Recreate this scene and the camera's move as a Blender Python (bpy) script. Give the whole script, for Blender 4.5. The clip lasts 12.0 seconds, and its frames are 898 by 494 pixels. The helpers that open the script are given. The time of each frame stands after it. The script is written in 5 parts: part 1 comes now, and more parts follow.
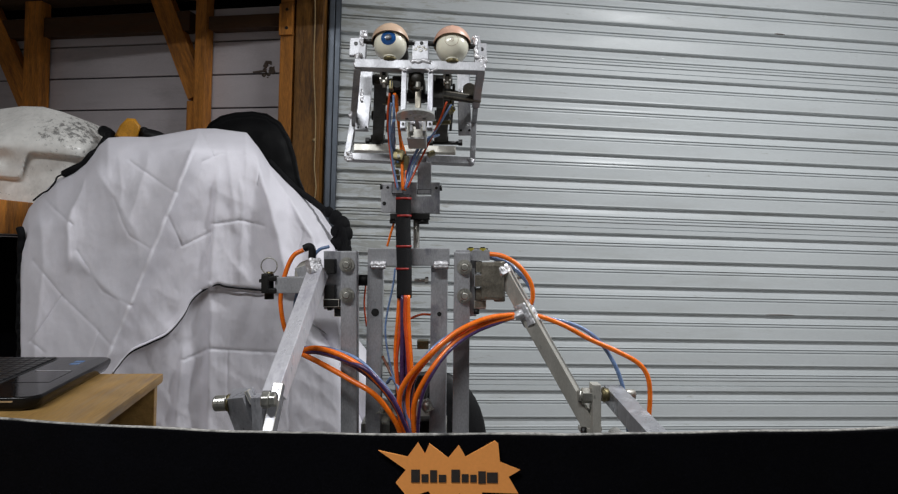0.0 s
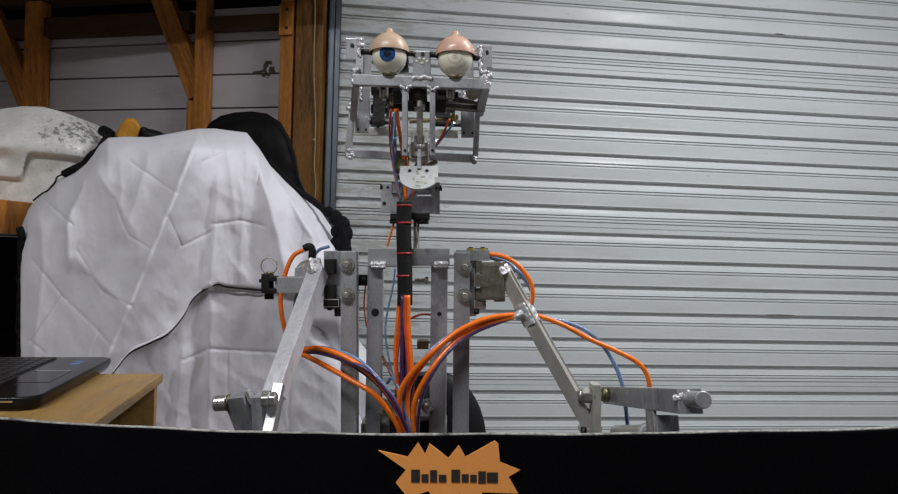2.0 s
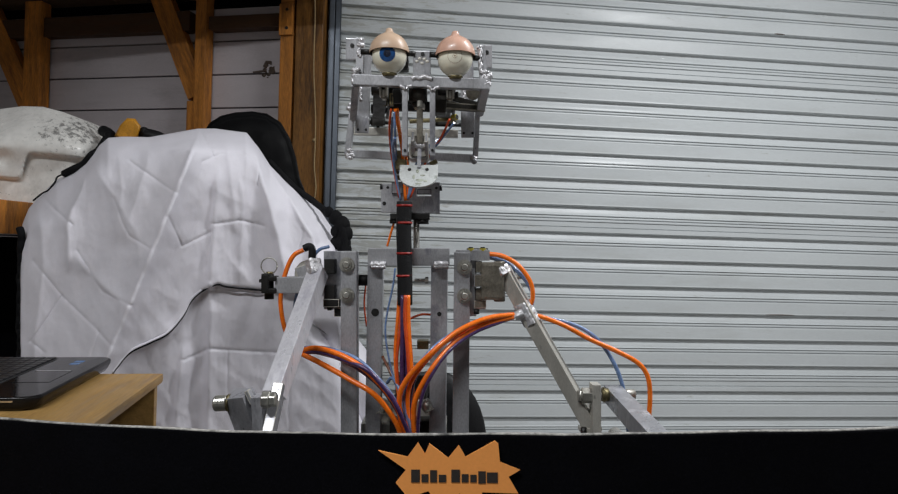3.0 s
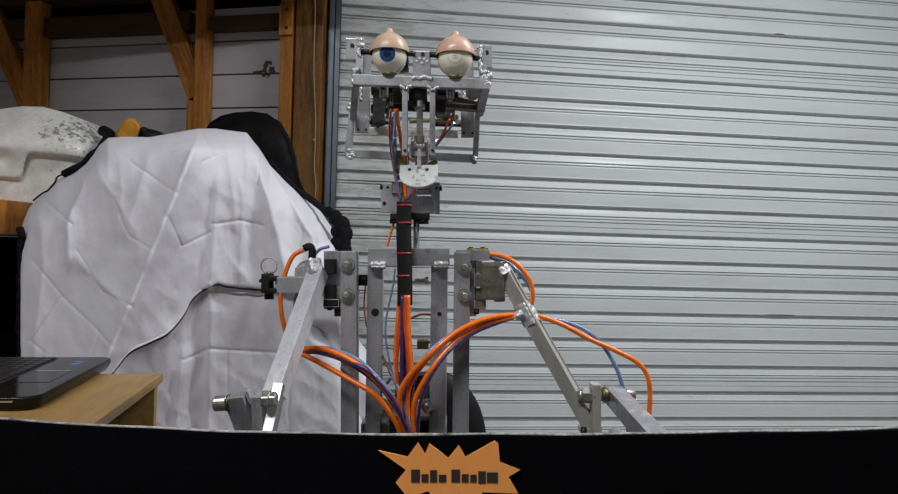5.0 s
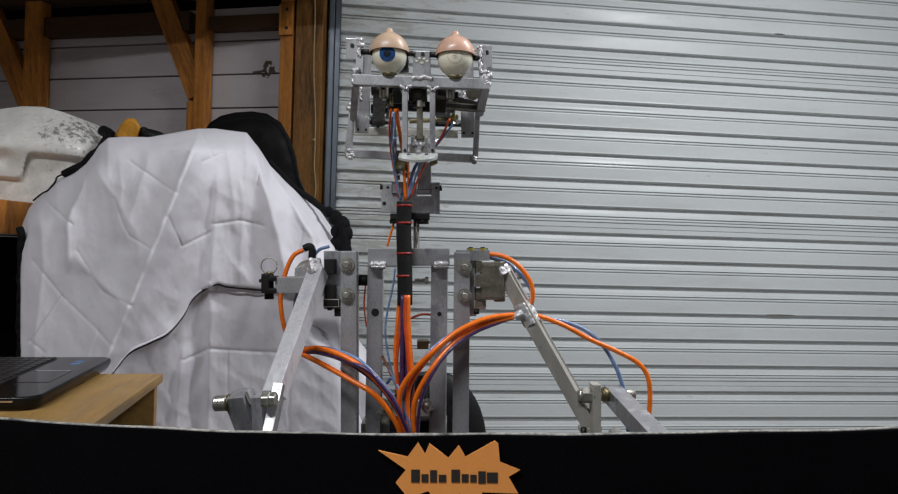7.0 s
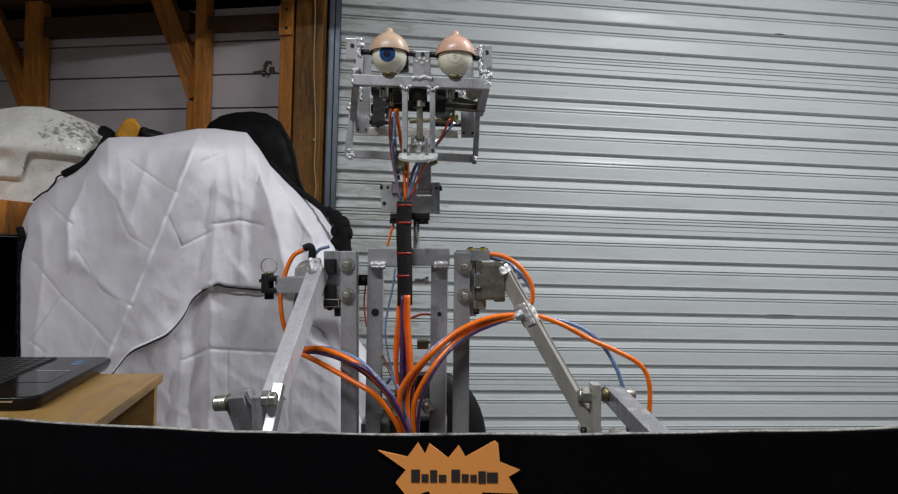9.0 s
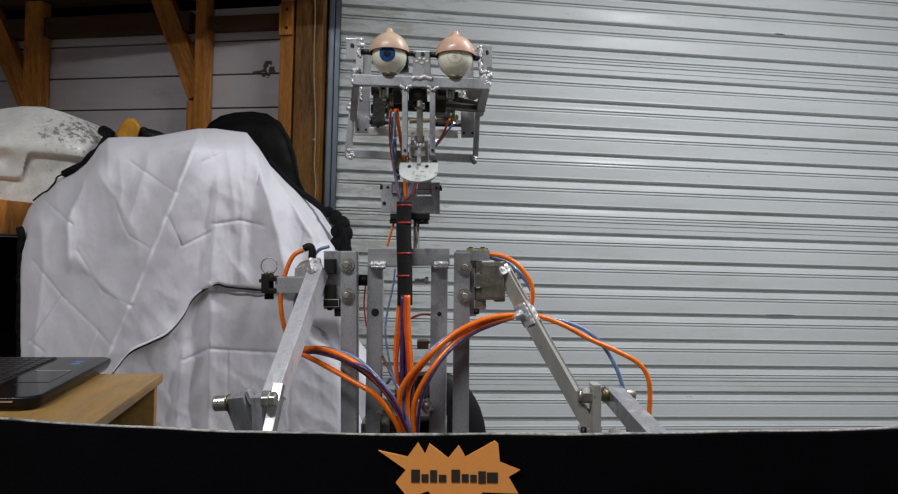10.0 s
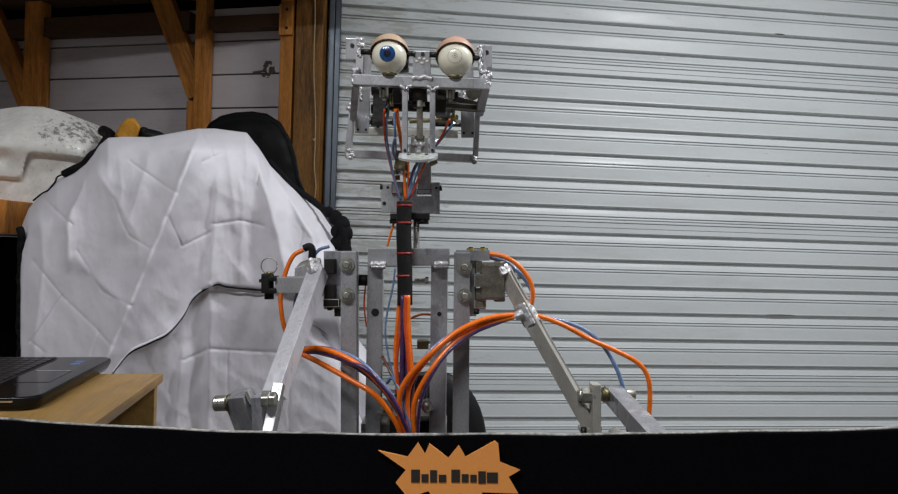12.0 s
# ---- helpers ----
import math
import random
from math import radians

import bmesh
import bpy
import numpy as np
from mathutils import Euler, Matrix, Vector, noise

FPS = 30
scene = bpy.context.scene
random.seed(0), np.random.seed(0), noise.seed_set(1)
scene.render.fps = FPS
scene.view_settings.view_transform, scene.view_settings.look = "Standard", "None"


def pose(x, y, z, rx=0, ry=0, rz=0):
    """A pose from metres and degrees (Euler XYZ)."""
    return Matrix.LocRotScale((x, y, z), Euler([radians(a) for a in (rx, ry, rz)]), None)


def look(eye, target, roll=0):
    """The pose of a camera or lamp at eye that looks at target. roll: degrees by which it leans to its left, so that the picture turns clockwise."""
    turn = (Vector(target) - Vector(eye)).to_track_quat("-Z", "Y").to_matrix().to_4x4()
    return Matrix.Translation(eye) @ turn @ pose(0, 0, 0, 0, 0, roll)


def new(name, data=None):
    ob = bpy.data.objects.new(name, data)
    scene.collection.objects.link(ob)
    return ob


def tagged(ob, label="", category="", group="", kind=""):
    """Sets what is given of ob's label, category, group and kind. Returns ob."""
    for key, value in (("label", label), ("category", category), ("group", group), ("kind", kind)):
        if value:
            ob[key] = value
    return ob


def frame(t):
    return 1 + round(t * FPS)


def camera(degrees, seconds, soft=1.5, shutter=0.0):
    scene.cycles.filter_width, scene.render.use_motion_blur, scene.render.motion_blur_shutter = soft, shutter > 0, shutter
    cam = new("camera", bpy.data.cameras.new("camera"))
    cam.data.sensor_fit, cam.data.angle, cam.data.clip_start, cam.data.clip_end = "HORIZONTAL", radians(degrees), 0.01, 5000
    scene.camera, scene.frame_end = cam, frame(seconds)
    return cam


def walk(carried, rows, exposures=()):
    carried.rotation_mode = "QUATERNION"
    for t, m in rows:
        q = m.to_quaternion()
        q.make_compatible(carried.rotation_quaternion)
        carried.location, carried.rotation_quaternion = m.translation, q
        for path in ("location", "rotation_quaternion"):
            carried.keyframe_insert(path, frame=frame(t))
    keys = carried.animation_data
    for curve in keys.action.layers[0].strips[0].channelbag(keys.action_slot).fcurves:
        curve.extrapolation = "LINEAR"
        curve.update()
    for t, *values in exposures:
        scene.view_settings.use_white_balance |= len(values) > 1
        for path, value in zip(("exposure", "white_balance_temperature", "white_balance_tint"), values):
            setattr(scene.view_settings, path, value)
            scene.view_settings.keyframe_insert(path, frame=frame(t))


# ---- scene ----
cam = camera(72, 12.0, soft=1.25, shutter=0.4)
EYE = (0, 0, 1.0)
still = look(EYE, (0, 1, 1.0), 1.7)
walk(cam, [(0, still), (12, still)])

# ---- light: two assumed ceiling battens out of view, a closed shed ----
world = bpy.data.worlds.new("world")
scene.world = world
world.use_nodes = True
world.node_tree.nodes["Background"].inputs[0].default_value = (0.5, 0.55, 0.6, 1)
world.node_tree.nodes["Background"].inputs[1].default_value = 0.05
scene.view_settings.exposure = 0.0


def unseen_batten_light(x, y, z, rz, watts):
    data = bpy.data.lights.new("unseen_batten_light", "AREA")
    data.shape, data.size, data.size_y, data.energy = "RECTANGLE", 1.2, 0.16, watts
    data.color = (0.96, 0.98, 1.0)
    ob = new("unseen_batten_light", data)
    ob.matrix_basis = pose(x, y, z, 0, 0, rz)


# Neither source is in view; places and watts are tuned for brightness.
unseen_batten_light(1.4, 0.95, 2.58, 0, 49)
unseen_batten_light(-0.7, -0.5, 2.58, 0, 39)


# ---- materials ----
def material(name, colour, rough=0.5, metal=0.0, scale=20.0, vary=0.15, grain=200.0, bump=0.1, stain=None, stain_amount=0.5,
             stain_scale=4.0, stretch=(1, 1, 1), rvary=0.15, coat=0.0, transmit=0.0, per_piece=0.0, spec=0.5, wander=False, patch=None):
    """Two scales of mottling, optional stains, fine relief."""
    m = bpy.data.materials.new(name)
    m.use_nodes = True
    nt = m.node_tree
    n, l = nt.nodes, nt.links
    b = n["Principled BSDF"]
    co = n.new("ShaderNodeTexCoord")
    mp = n.new("ShaderNodeMapping")
    mp.inputs["Scale"].default_value = stretch
    if wander:
        oi = n.new("ShaderNodeObjectInfo")
        sc = n.new("ShaderNodeVectorMath")
        sc.operation = "SCALE"
        sc.inputs[0].default_value = (9.7, 3.1, 5.3)
        l.new(oi.outputs["Random"], sc.inputs["Scale"])
        sh = n.new("ShaderNodeVectorMath")
        sh.operation = "ADD"
        l.new(co.outputs["Object"], sh.inputs[0])
        l.new(sc.outputs[0], sh.inputs[1])
        l.new(sh.outputs[0], mp.inputs["Vector"])
    else:
        l.new(co.outputs["Object"], mp.inputs["Vector"])
    big = n.new("ShaderNodeTexNoise")
    big.inputs["Scale"].default_value, big.inputs["Detail"].default_value = scale, 5
    fine = n.new("ShaderNodeTexNoise")
    fine.inputs["Scale"].default_value, fine.inputs["Detail"].default_value = grain, 3
    for t in (big, fine):
        l.new(mp.outputs[0], t.inputs["Vector"])
    add = n.new("ShaderNodeMath")
    add.operation = "ADD"
    l.new(big.outputs[0], add.inputs[0])
    l.new(fine.outputs[0], add.inputs[1])
    rng = n.new("ShaderNodeMapRange")
    rng.inputs["From Min"].default_value, rng.inputs["From Max"].default_value = 0.7, 1.3
    rng.inputs["To Min"].default_value, rng.inputs["To Max"].default_value = 1 - vary, 1 + vary
    l.new(add.outputs[0], rng.inputs["Value"])
    mul = n.new("ShaderNodeVectorMath")
    mul.operation = "SCALE"
    mul.inputs[0].default_value = colour
    l.new(rng.outputs[0], mul.inputs["Scale"])
    out = mul.outputs[0]
    if per_piece:
        info = n.new("ShaderNodeObjectInfo")
        r2 = n.new("ShaderNodeMapRange")
        r2.inputs["To Min"].default_value, r2.inputs["To Max"].default_value = 1 - per_piece, 1 + per_piece
        l.new(info.outputs["Random"], r2.inputs["Value"])
        m2 = n.new("ShaderNodeVectorMath")
        m2.operation = "SCALE"
        l.new(out, m2.inputs[0])
        l.new(r2.outputs[0], m2.inputs["Scale"])
        out = m2.outputs[0]
    if stain:
        sn = n.new("ShaderNodeTexNoise")
        sn.inputs["Scale"].default_value, sn.inputs["Detail"].default_value = stain_scale, 8
        sn.inputs["Roughness"].default_value = 0.7
        l.new(mp.outputs[0], sn.inputs["Vector"])
        sr = n.new("ShaderNodeMapRange")
        sr.inputs["From Min"].default_value, sr.inputs["From Max"].default_value = 0.53, 0.66
        sr.inputs["To Max"].default_value = stain_amount
        l.new(sn.outputs[0], sr.inputs["Value"])
        mix = n.new("ShaderNodeMix")
        mix.data_type = "RGBA"
        l.new(sr.outputs[0], mix.inputs[0])
        l.new(out, mix.inputs[6])
        mix.inputs[7].default_value = (*stain, 1)
        out = mix.outputs[2]
    if patch:
        # a worn patch round one place of the thing: centre, stretch, colour, speck size, amount
        centre, radii, pcol, pscale, pamount = patch
        sub = n.new("ShaderNodeVectorMath")
        sub.operation = "SUBTRACT"
        l.new(co.outputs["Object"], sub.inputs[0])
        sub.inputs[1].default_value = centre
        div = n.new("ShaderNodeVectorMath")
        div.operation = "DIVIDE"
        l.new(sub.outputs[0], div.inputs[0])
        div.inputs[1].default_value = radii
        ln = n.new("ShaderNodeVectorMath")
        ln.operation = "LENGTH"
        l.new(div.outputs[0], ln.inputs[0])
        near = n.new("ShaderNodeMapRange")
        near.inputs["From Min"].default_value, near.inputs["From Max"].default_value = 0.3, 1.0
        near.inputs["To Min"].default_value, near.inputs["To Max"].default_value = 0.16, 0.0
        l.new(ln.outputs["Value"], near.inputs["Value"])
        pn = n.new("ShaderNodeTexNoise")
        pn.inputs["Scale"].default_value, pn.inputs["Detail"].default_value, pn.inputs["Roughness"].default_value = pscale, 8, 0.75
        l.new(mp.outputs[0], pn.inputs["Vector"])
        pa = n.new("ShaderNodeMath")
        pa.operation = "ADD"
        l.new(pn.outputs[0], pa.inputs[0])
        l.new(near.outputs[0], pa.inputs[1])
        pr = n.new("ShaderNodeMapRange")
        pr.inputs["From Min"].default_value, pr.inputs["From Max"].default_value = 0.62, 0.70
        pr.inputs["To Max"].default_value = pamount
        l.new(pa.outputs[0], pr.inputs["Value"])
        pm = n.new("ShaderNodeMix")
        pm.data_type = "RGBA"
        l.new(pr.outputs[0], pm.inputs[0])
        l.new(out, pm.inputs[6])
        pm.inputs[7].default_value = (*pcol, 1)
        out = pm.outputs[2]
    l.new(out, b.inputs["Base Color"])
    rr = n.new("ShaderNodeMapRange")
    rr.inputs["From Min"].default_value, rr.inputs["From Max"].default_value = 0.3, 0.7
    rr.inputs["To Min"].default_value, rr.inputs["To Max"].default_value = max(0.03, rough - rvary), min(1, rough + rvary)
    l.new(big.outputs[0], rr.inputs["Value"])
    l.new(rr.outputs[0], b.inputs["Roughness"])
    b.inputs["Metallic"].default_value = metal
    b.inputs["Specular IOR Level"].default_value = spec
    b.inputs["Coat Weight"].default_value = coat
    b.inputs["Transmission Weight"].default_value = transmit
    bp = n.new("ShaderNodeBump")
    bp.inputs["Strength"].default_value, bp.inputs["Distance"].default_value = bump, 0.002
    l.new(add.outputs[0], bp.inputs["Height"])
    l.new(bp.outputs[0], b.inputs["Normal"])
    return m


ALU = material("aluminium", (0.41, 0.412, 0.432), 0.42, 0.38, 30, 0.2, 500, 0.06, (0.14, 0.14, 0.175), 0.75, 20, stretch=(1, 1, 0.5))
ARM_ALU = material("sheen_lightened_aluminium", (0.80, 0.79, 0.84), 0.3, 0.35, 30, 0.10, 300, 0.02, (0.46, 0.44, 0.52), 0.6, 26, stretch=(1, 1, 0.25), rvary=0.08)
STAINED_ALU = material("stained_aluminium", (0.36, 0.36, 0.385), 0.34, 0.45, 40, 0.2, 400, 0.04, (0.66, 0.66, 0.70), 0.75, 30, stretch=(1, 1, 0.4))
FOIL = material("crumpled_foil", (0.66, 0.66, 0.68), 0.38, 0.35, 60, 0.1, 400, 0.05)
ALU_DULL = material("dull_aluminium", (0.53, 0.51, 0.46), 0.40, 0.32, 40, 0.12, 500, 0.1, (0.27, 0.26, 0.23), 0.4, 14, stretch=(1, 1, 0.4))
WELD = material("weld_bead", (0.62, 0.61, 0.63), 0.45, 0.6, 150, 0.25, 400, 0.4)
STEEL = material("zinc_steel", (0.46, 0.45, 0.41), 0.38, 0.8, 80, 0.2, 500, 0.1)
DARK = material("oily_dark_steel", (0.010, 0.0095, 0.009), 0.5, 0.15, 60, 0.4, 300, 0.2)
OLIVE = material("oily_bronze_steel", (0.016, 0.013, 0.008), 0.5, 0.15, 60, 0.35, 300, 0.2)
BRONZE = material("bronze_grey_steel", (0.24, 0.22, 0.18), 0.38, 0.6, 40, 0.3, 300, 0.15, (0.1, 0.09, 0.07), 0.6, 25)
BRASS = material("brass", (0.2, 0.17, 0.09), 0.42, 0.8, 60, 0.25, 300, 0.15)
GOLD = material("yellow_fitting", (0.5, 0.42, 0.06), 0.35, 0.4, 60, 0.2, 300, 0.1)
ORANGE = material("orange_hose", (0.95, 0.19, 0.012), 0.25, 0, 60, 0.12, 300, 0.02, coat=0.3)
RED = material("red_hose", (0.66, 0.085, 0.018), 0.3, 0, 60, 0.12, 300, 0.02, coat=0.3)
BLUE = material("blue_hose", (0.16, 0.25, 0.45), 0.22, 0, 60, 0.2, 300, 0.02, coat=0.5)
PURPLE = material("violet_hose", (0.06, 0.03, 0.1), 0.25, 0, 60, 0.2, 300, 0.02, coat=0.5)
DARKTUBE = material("brown_tube", (0.16, 0.05, 0.02), 0.35, 0, 60, 0.2, 300, 0.02)
BLACKTAPE = material("black_sleeve", (0.012, 0.012, 0.013), 0.7, 0, 60, 0.3, 600, 0.5, spec=0.25)
REDTAPE = material("red_tie", (0.35, 0.02, 0.015), 0.5, 0, 60, 0.2, 300, 0.1)
EYEWHITE = material("cream_eyeball", (0.9, 0.87, 0.72), 0.2, 0, 30, 0.04, 200, 0.02, coat=0.5, rvary=0.06)
IRIS = material("blue_iris", (0.010, 0.075, 0.25), 0.2, 0, 200, 0.3, 600, 0.02, coat=0.5)
PUPIL = material("pupil", (0.008, 0.012, 0.03), 0.2, 0)
SKIN = material("flesh_paint", (0.70, 0.43, 0.325), 0.3, 0, 30, 0.07, 200, 0.03, (0.55, 0.27, 0.18), 0.3, 25, coat=0.1, rvary=0.1)
SKIN_PALE = material("beige_flesh_paint", (0.60, 0.43, 0.305), 0.34, 0, 30, 0.07, 200, 0.03, (0.5, 0.3, 0.2), 0.3, 25, coat=0.05, rvary=0.1)
SKIN_EDGE = material("lid_rim", (0.34, 0.21, 0.13), 0.5, 0, 60, 0.3, 300, 0.1)
ACRYLIC = material("scuffed_acrylic", (0.55, 0.57, 0.56), 0.25, 0.0, 40, 0.12, 400, 0.05, (0.22, 0.24, 0.21), 0.7, 45, coat=0.5)
DOOR = material("door_paint", (0.585, 0.615, 0.625), 0.42, 0, 3, 0.05, 90, 0.03, (0.34, 0.335, 0.29), 0.16, 3.2, stretch=(0.7, 1, 4), wander=True, patch=((0.0, 0, -0.03), (0.62, 1, 0.3), (0.23, 0.21, 0.14), 11, 0.42))
RESIDUE = material("label_residue", (0.34, 0.36, 0.30), 0.5, 0, 60, 0.4, 300, 0.2, (0.09, 0.10, 0.05), 0.9, 130)
TRACK = material("galvanised_track", (0.14, 0.16, 0.19), 0.45, 0.6, 12, 0.2, 200, 0.1)
PINE = material("pine_timber", (0.45, 0.170, 0.025), 0.6, 0, 9, 0.38, 60, 0.3, (0.13, 0.05, 0.014), 0.75, 5, stretch=(6, 6, 0.8), per_piece=0.15, wander=True)
POSTWOOD = material("stained_post", (0.20, 0.088, 0.018), 0.5, 0, 9, 0.4, 60, 0.25, (0.03, 0.012, 0.004), 0.85, 4, stretch=(6, 6, 0.8))
PINE_SHADED = material("shade_toned_timber", (0.060, 0.026, 0.008), 0.65, 0, 9, 0.3, 60, 0.25, (0.05, 0.025, 0.01), 0.6, 5, stretch=(6, 6, 0.8))
BOARD = material("grey_weatherboard", (0.50, 0.458, 0.475), 0.5, 0, 8, 0.08, 150, 0.12, (0.2, 0.18, 0.18), 0.35, 4, stretch=(0.6, 1, 3), per_piece=0.05, wander=True)
HOLE = material("torn_edge", (0.09, 0.065, 0.05), 0.8, 0, 60, 0.4, 300, 0.6)
CORD = material("old_cord", (0.34, 0.24, 0.12), 0.8, 0, 100, 0.2)
FABRIC = material("white_quilt", (0.79, 0.77, 0.83), 0.8, 0, 9, 0.05, 700, 0.3, (0.62, 0.61, 0.67), 0.2, 5)
FABRIC_EDGE = material("black_binding", (0.007, 0.007, 0.008), 0.8, 0, 60, 0.3, 500, 0.5, spec=0.15)
THREAD = material("grey_piping", (0.34, 0.34, 0.36), 0.8, 0, 60, 0.3)
VINYL = material("black_vinyl", (0.003, 0.003, 0.0035), 0.6, 0, 30, 0.3, 500, 0.3, spec=0.1)
FAIRING = material("scuffed_white_plastic", (0.86, 0.845, 0.81), 0.3, 0, 14, 0.10, 80, 0.12, (0.46, 0.44, 0.41), 0.45, 9, coat=0.3, patch=((-1.05, 1.78, 1.30), (0.17, 0.4, 0.09), (0.05, 0.05, 0.05), 58, 0.7))
RUBBER = material("black_rubber", (0.009, 0.009, 0.01), 0.6, 0, 40, 0.3, 300, 0.3, spec=0.25)
YELLOW = material("yellow_plastic", (0.6, 0.27, 0.02), 0.5, 0, 40, 0.25, 300, 0.2, (0.15, 0.07, 0.02), 0.6, 30)
DESK = material("oak_laminate", (0.40, 0.237, 0.078), 0.45, 0, 14, 0.2, 90, 0.05, (0.24, 0.125, 0.045), 0.6, 9, stretch=(6, 0.4, 6))
LAPTOP = material("glossy_dark_plastic", (0.01, 0.0095, 0.01), 0.09, 0, 60, 0.1, 500, 0.02, spec=0.16, rvary=0.05)
KEYCAP = material("black_keys", (0.016, 0.016, 0.017), 0.4, 0, 60, 0.1, 500, 0.05)
CHROME = material("chrome_trim", (0.75, 0.75, 0.76), 0.15, 1.0)
STICKER_BLUE = material("blue_sticker", (0.05, 0.16, 0.38), 0.35, 0)
# Felt of the counter panel; also the black put into unlit spaces.
FELT_AND_VOID = material("felt_and_void_black", (0.0022, 0.0022, 0.003), 0.95, 0, 20, 0.4, 500, 0.4, spec=0.03)
RAW_EDGE = material("worn_board_edge", (0.3, 0.29, 0.27), 0.8, 0, 60, 0.6, 300, 0.4, (0.03, 0.03, 0.03), 0.9, 40)
PAPER = material("orange_paper", (0.86, 0.33, 0.075), 0.75, 0, 12, 0.04, 400, 0.05)
INK = material("dark_ink", (0.02, 0.015, 0.012), 0.7, 0)
CONCRETE = material("concrete_floor", (0.28, 0.27, 0.26), 0.8, 0, 3, 0.2, 80, 0.3)
WALLPAINT = material("shed_wall_paint", (0.40, 0.39, 0.38), 0.8, 0, 3, 0.08, 60, 0.1)
CEIL = material("ceiling_sheet", (0.42, 0.42, 0.42), 0.8, 0, 3, 0.08, 60, 0.1)
SHADE_BOARD = material("shade_boards", (0.09, 0.05, 0.025), 0.8, 0, 6, 0.25, 60, 0.2)


# ---- mesh helpers ----
class Build:
    """Collects shapes with materials into one mesh."""

    def __init__(self):
        self.bm = bmesh.new()
        self.mats = []

    def slot(self, mat):
        if mat not in self.mats:
            self.mats.append(mat)
        return self.mats.index(mat)

    def take(self, verts, mat, m, bevel=0.0, seg=2, smooth=False):
        bmesh.ops.transform(self.bm, matrix=m, verts=verts)
        faces = {f for v in verts for f in v.link_faces}
        if bevel:
            edges = list({e for v in verts for e in v.link_edges})
            r = bmesh.ops.bevel(self.bm, geom=edges, offset=bevel, segments=seg, affect="EDGES", profile=0.7)
            faces = {f for f in faces if f.is_valid} | set(r["faces"])
        k = self.slot(mat)
        for f in faces:
            f.material_index, f.smooth = k, smooth
        return self

    def box(self, mat, c, size, rot=(0, 0, 0), bevel=0.0015):
        v = bmesh.ops.create_cube(self.bm, size=1)["verts"]
        m = pose(*c, *rot) @ Matrix.Diagonal((*size, 1))
        return self.take(v, mat, m, min(bevel, min(size) * 0.4))

    def beam(self, mat, a, b, w, h, spin=0.0, bevel=0.0015):
        """A bar from a to b, w wide and h deep."""
        a, b = Vector(a), Vector(b)
        d = b - a
        v = bmesh.ops.create_cube(self.bm, size=1)["verts"]
        z = d.normalized()
        ref = Vector((0, 1, 0)) if abs(z.x) > 0.9 else Vector((1, 0, 0))
        x = (ref - z * ref.dot(z)).normalized()
        q = Matrix((x, z.cross(x), z)).transposed().to_4x4()
        m = Matrix.Translation((a + b) / 2) @ q @ pose(0, 0, 0, 0, 0, spin) @ Matrix.Diagonal((w, h, d.length, 1))
        return self.take(v, mat, m, min(bevel, min(w, h) * 0.4))

    def rod(self, mat, a, b, r, r2=None, sides=20, bevel=0.0):
        a, b = Vector(a), Vector(b)
        d = b - a
        v = bmesh.ops.create_cone(self.bm, cap_ends=True, segments=sides, radius1=r, radius2=r if r2 is None else r2, depth=d.length)["verts"]
        self.take(v, mat, Matrix.Translation((a + b) / 2) @ d.to_track_quat("Z", "Y").to_matrix().to_4x4(), bevel, 1)
        if sides > 8:
            for f in {f for w in v if w.is_valid for f in w.link_faces}:
                f.smooth = len(f.verts) == 4
        return self

    def ball(self, mat, c, r, squash=(1, 1, 1), rot=(0, 0, 0), seg=24):
        v = bmesh.ops.create_uvsphere(self.bm, u_segments=seg, v_segments=seg * 2 // 3, radius=1)["verts"]
        return self.take(v, mat, pose(*c, *rot) @ Matrix.Diagonal((r * squash[0], r * squash[1], r * squash[2], 1)), smooth=True)

    def weld(self, mat, c, r, n=6, seed=1):
        """A lumpy run of weld."""
        rnd = random.Random(seed)
        for i in range(max(3, n // 2)):
            v = bmesh.ops.create_uvsphere(self.bm, u_segments=14, v_segments=9, radius=1)["verts"]
            o = Vector((rnd.uniform(-5, 5), rnd.uniform(-5, 5), i))
            for w in v:
                w.co *= 1 + 0.55 * noise.noise(w.co * 1.9 + o)
            k = r * rnd.uniform(0.6, 0.95)
            m = pose(c[0] + rnd.uniform(-0.7, 0.7) * r, c[1] + 0.25 * r, c[2] + rnd.uniform(-0.7, 0.7) * r, 0, rnd.uniform(0, 180), 0)
            self.take(v, mat, m @ Matrix.Diagonal((k, k * 0.55, k * 0.7, 1)), smooth=True)
        return self

    def loft(self, mat, rings, closed=True, caps=True, smooth=True):
        """Skin over rings of points."""
        k = self.slot(mat)
        vs = [[self.bm.verts.new(p) for p in ring] for ring in rings]
        n = len(vs[0])
        for a, b in zip(vs, vs[1:]):
            for i in range(n if closed else n - 1):
                j = (i + 1) % n
                f = self.bm.faces.new((a[i], a[j], b[j], b[i]))
                f.material_index, f.smooth = k, smooth
        if caps:
            for ring in (vs[0][::-1], vs[-1]):
                f = self.bm.faces.new(ring)
                f.material_index = k
        return self

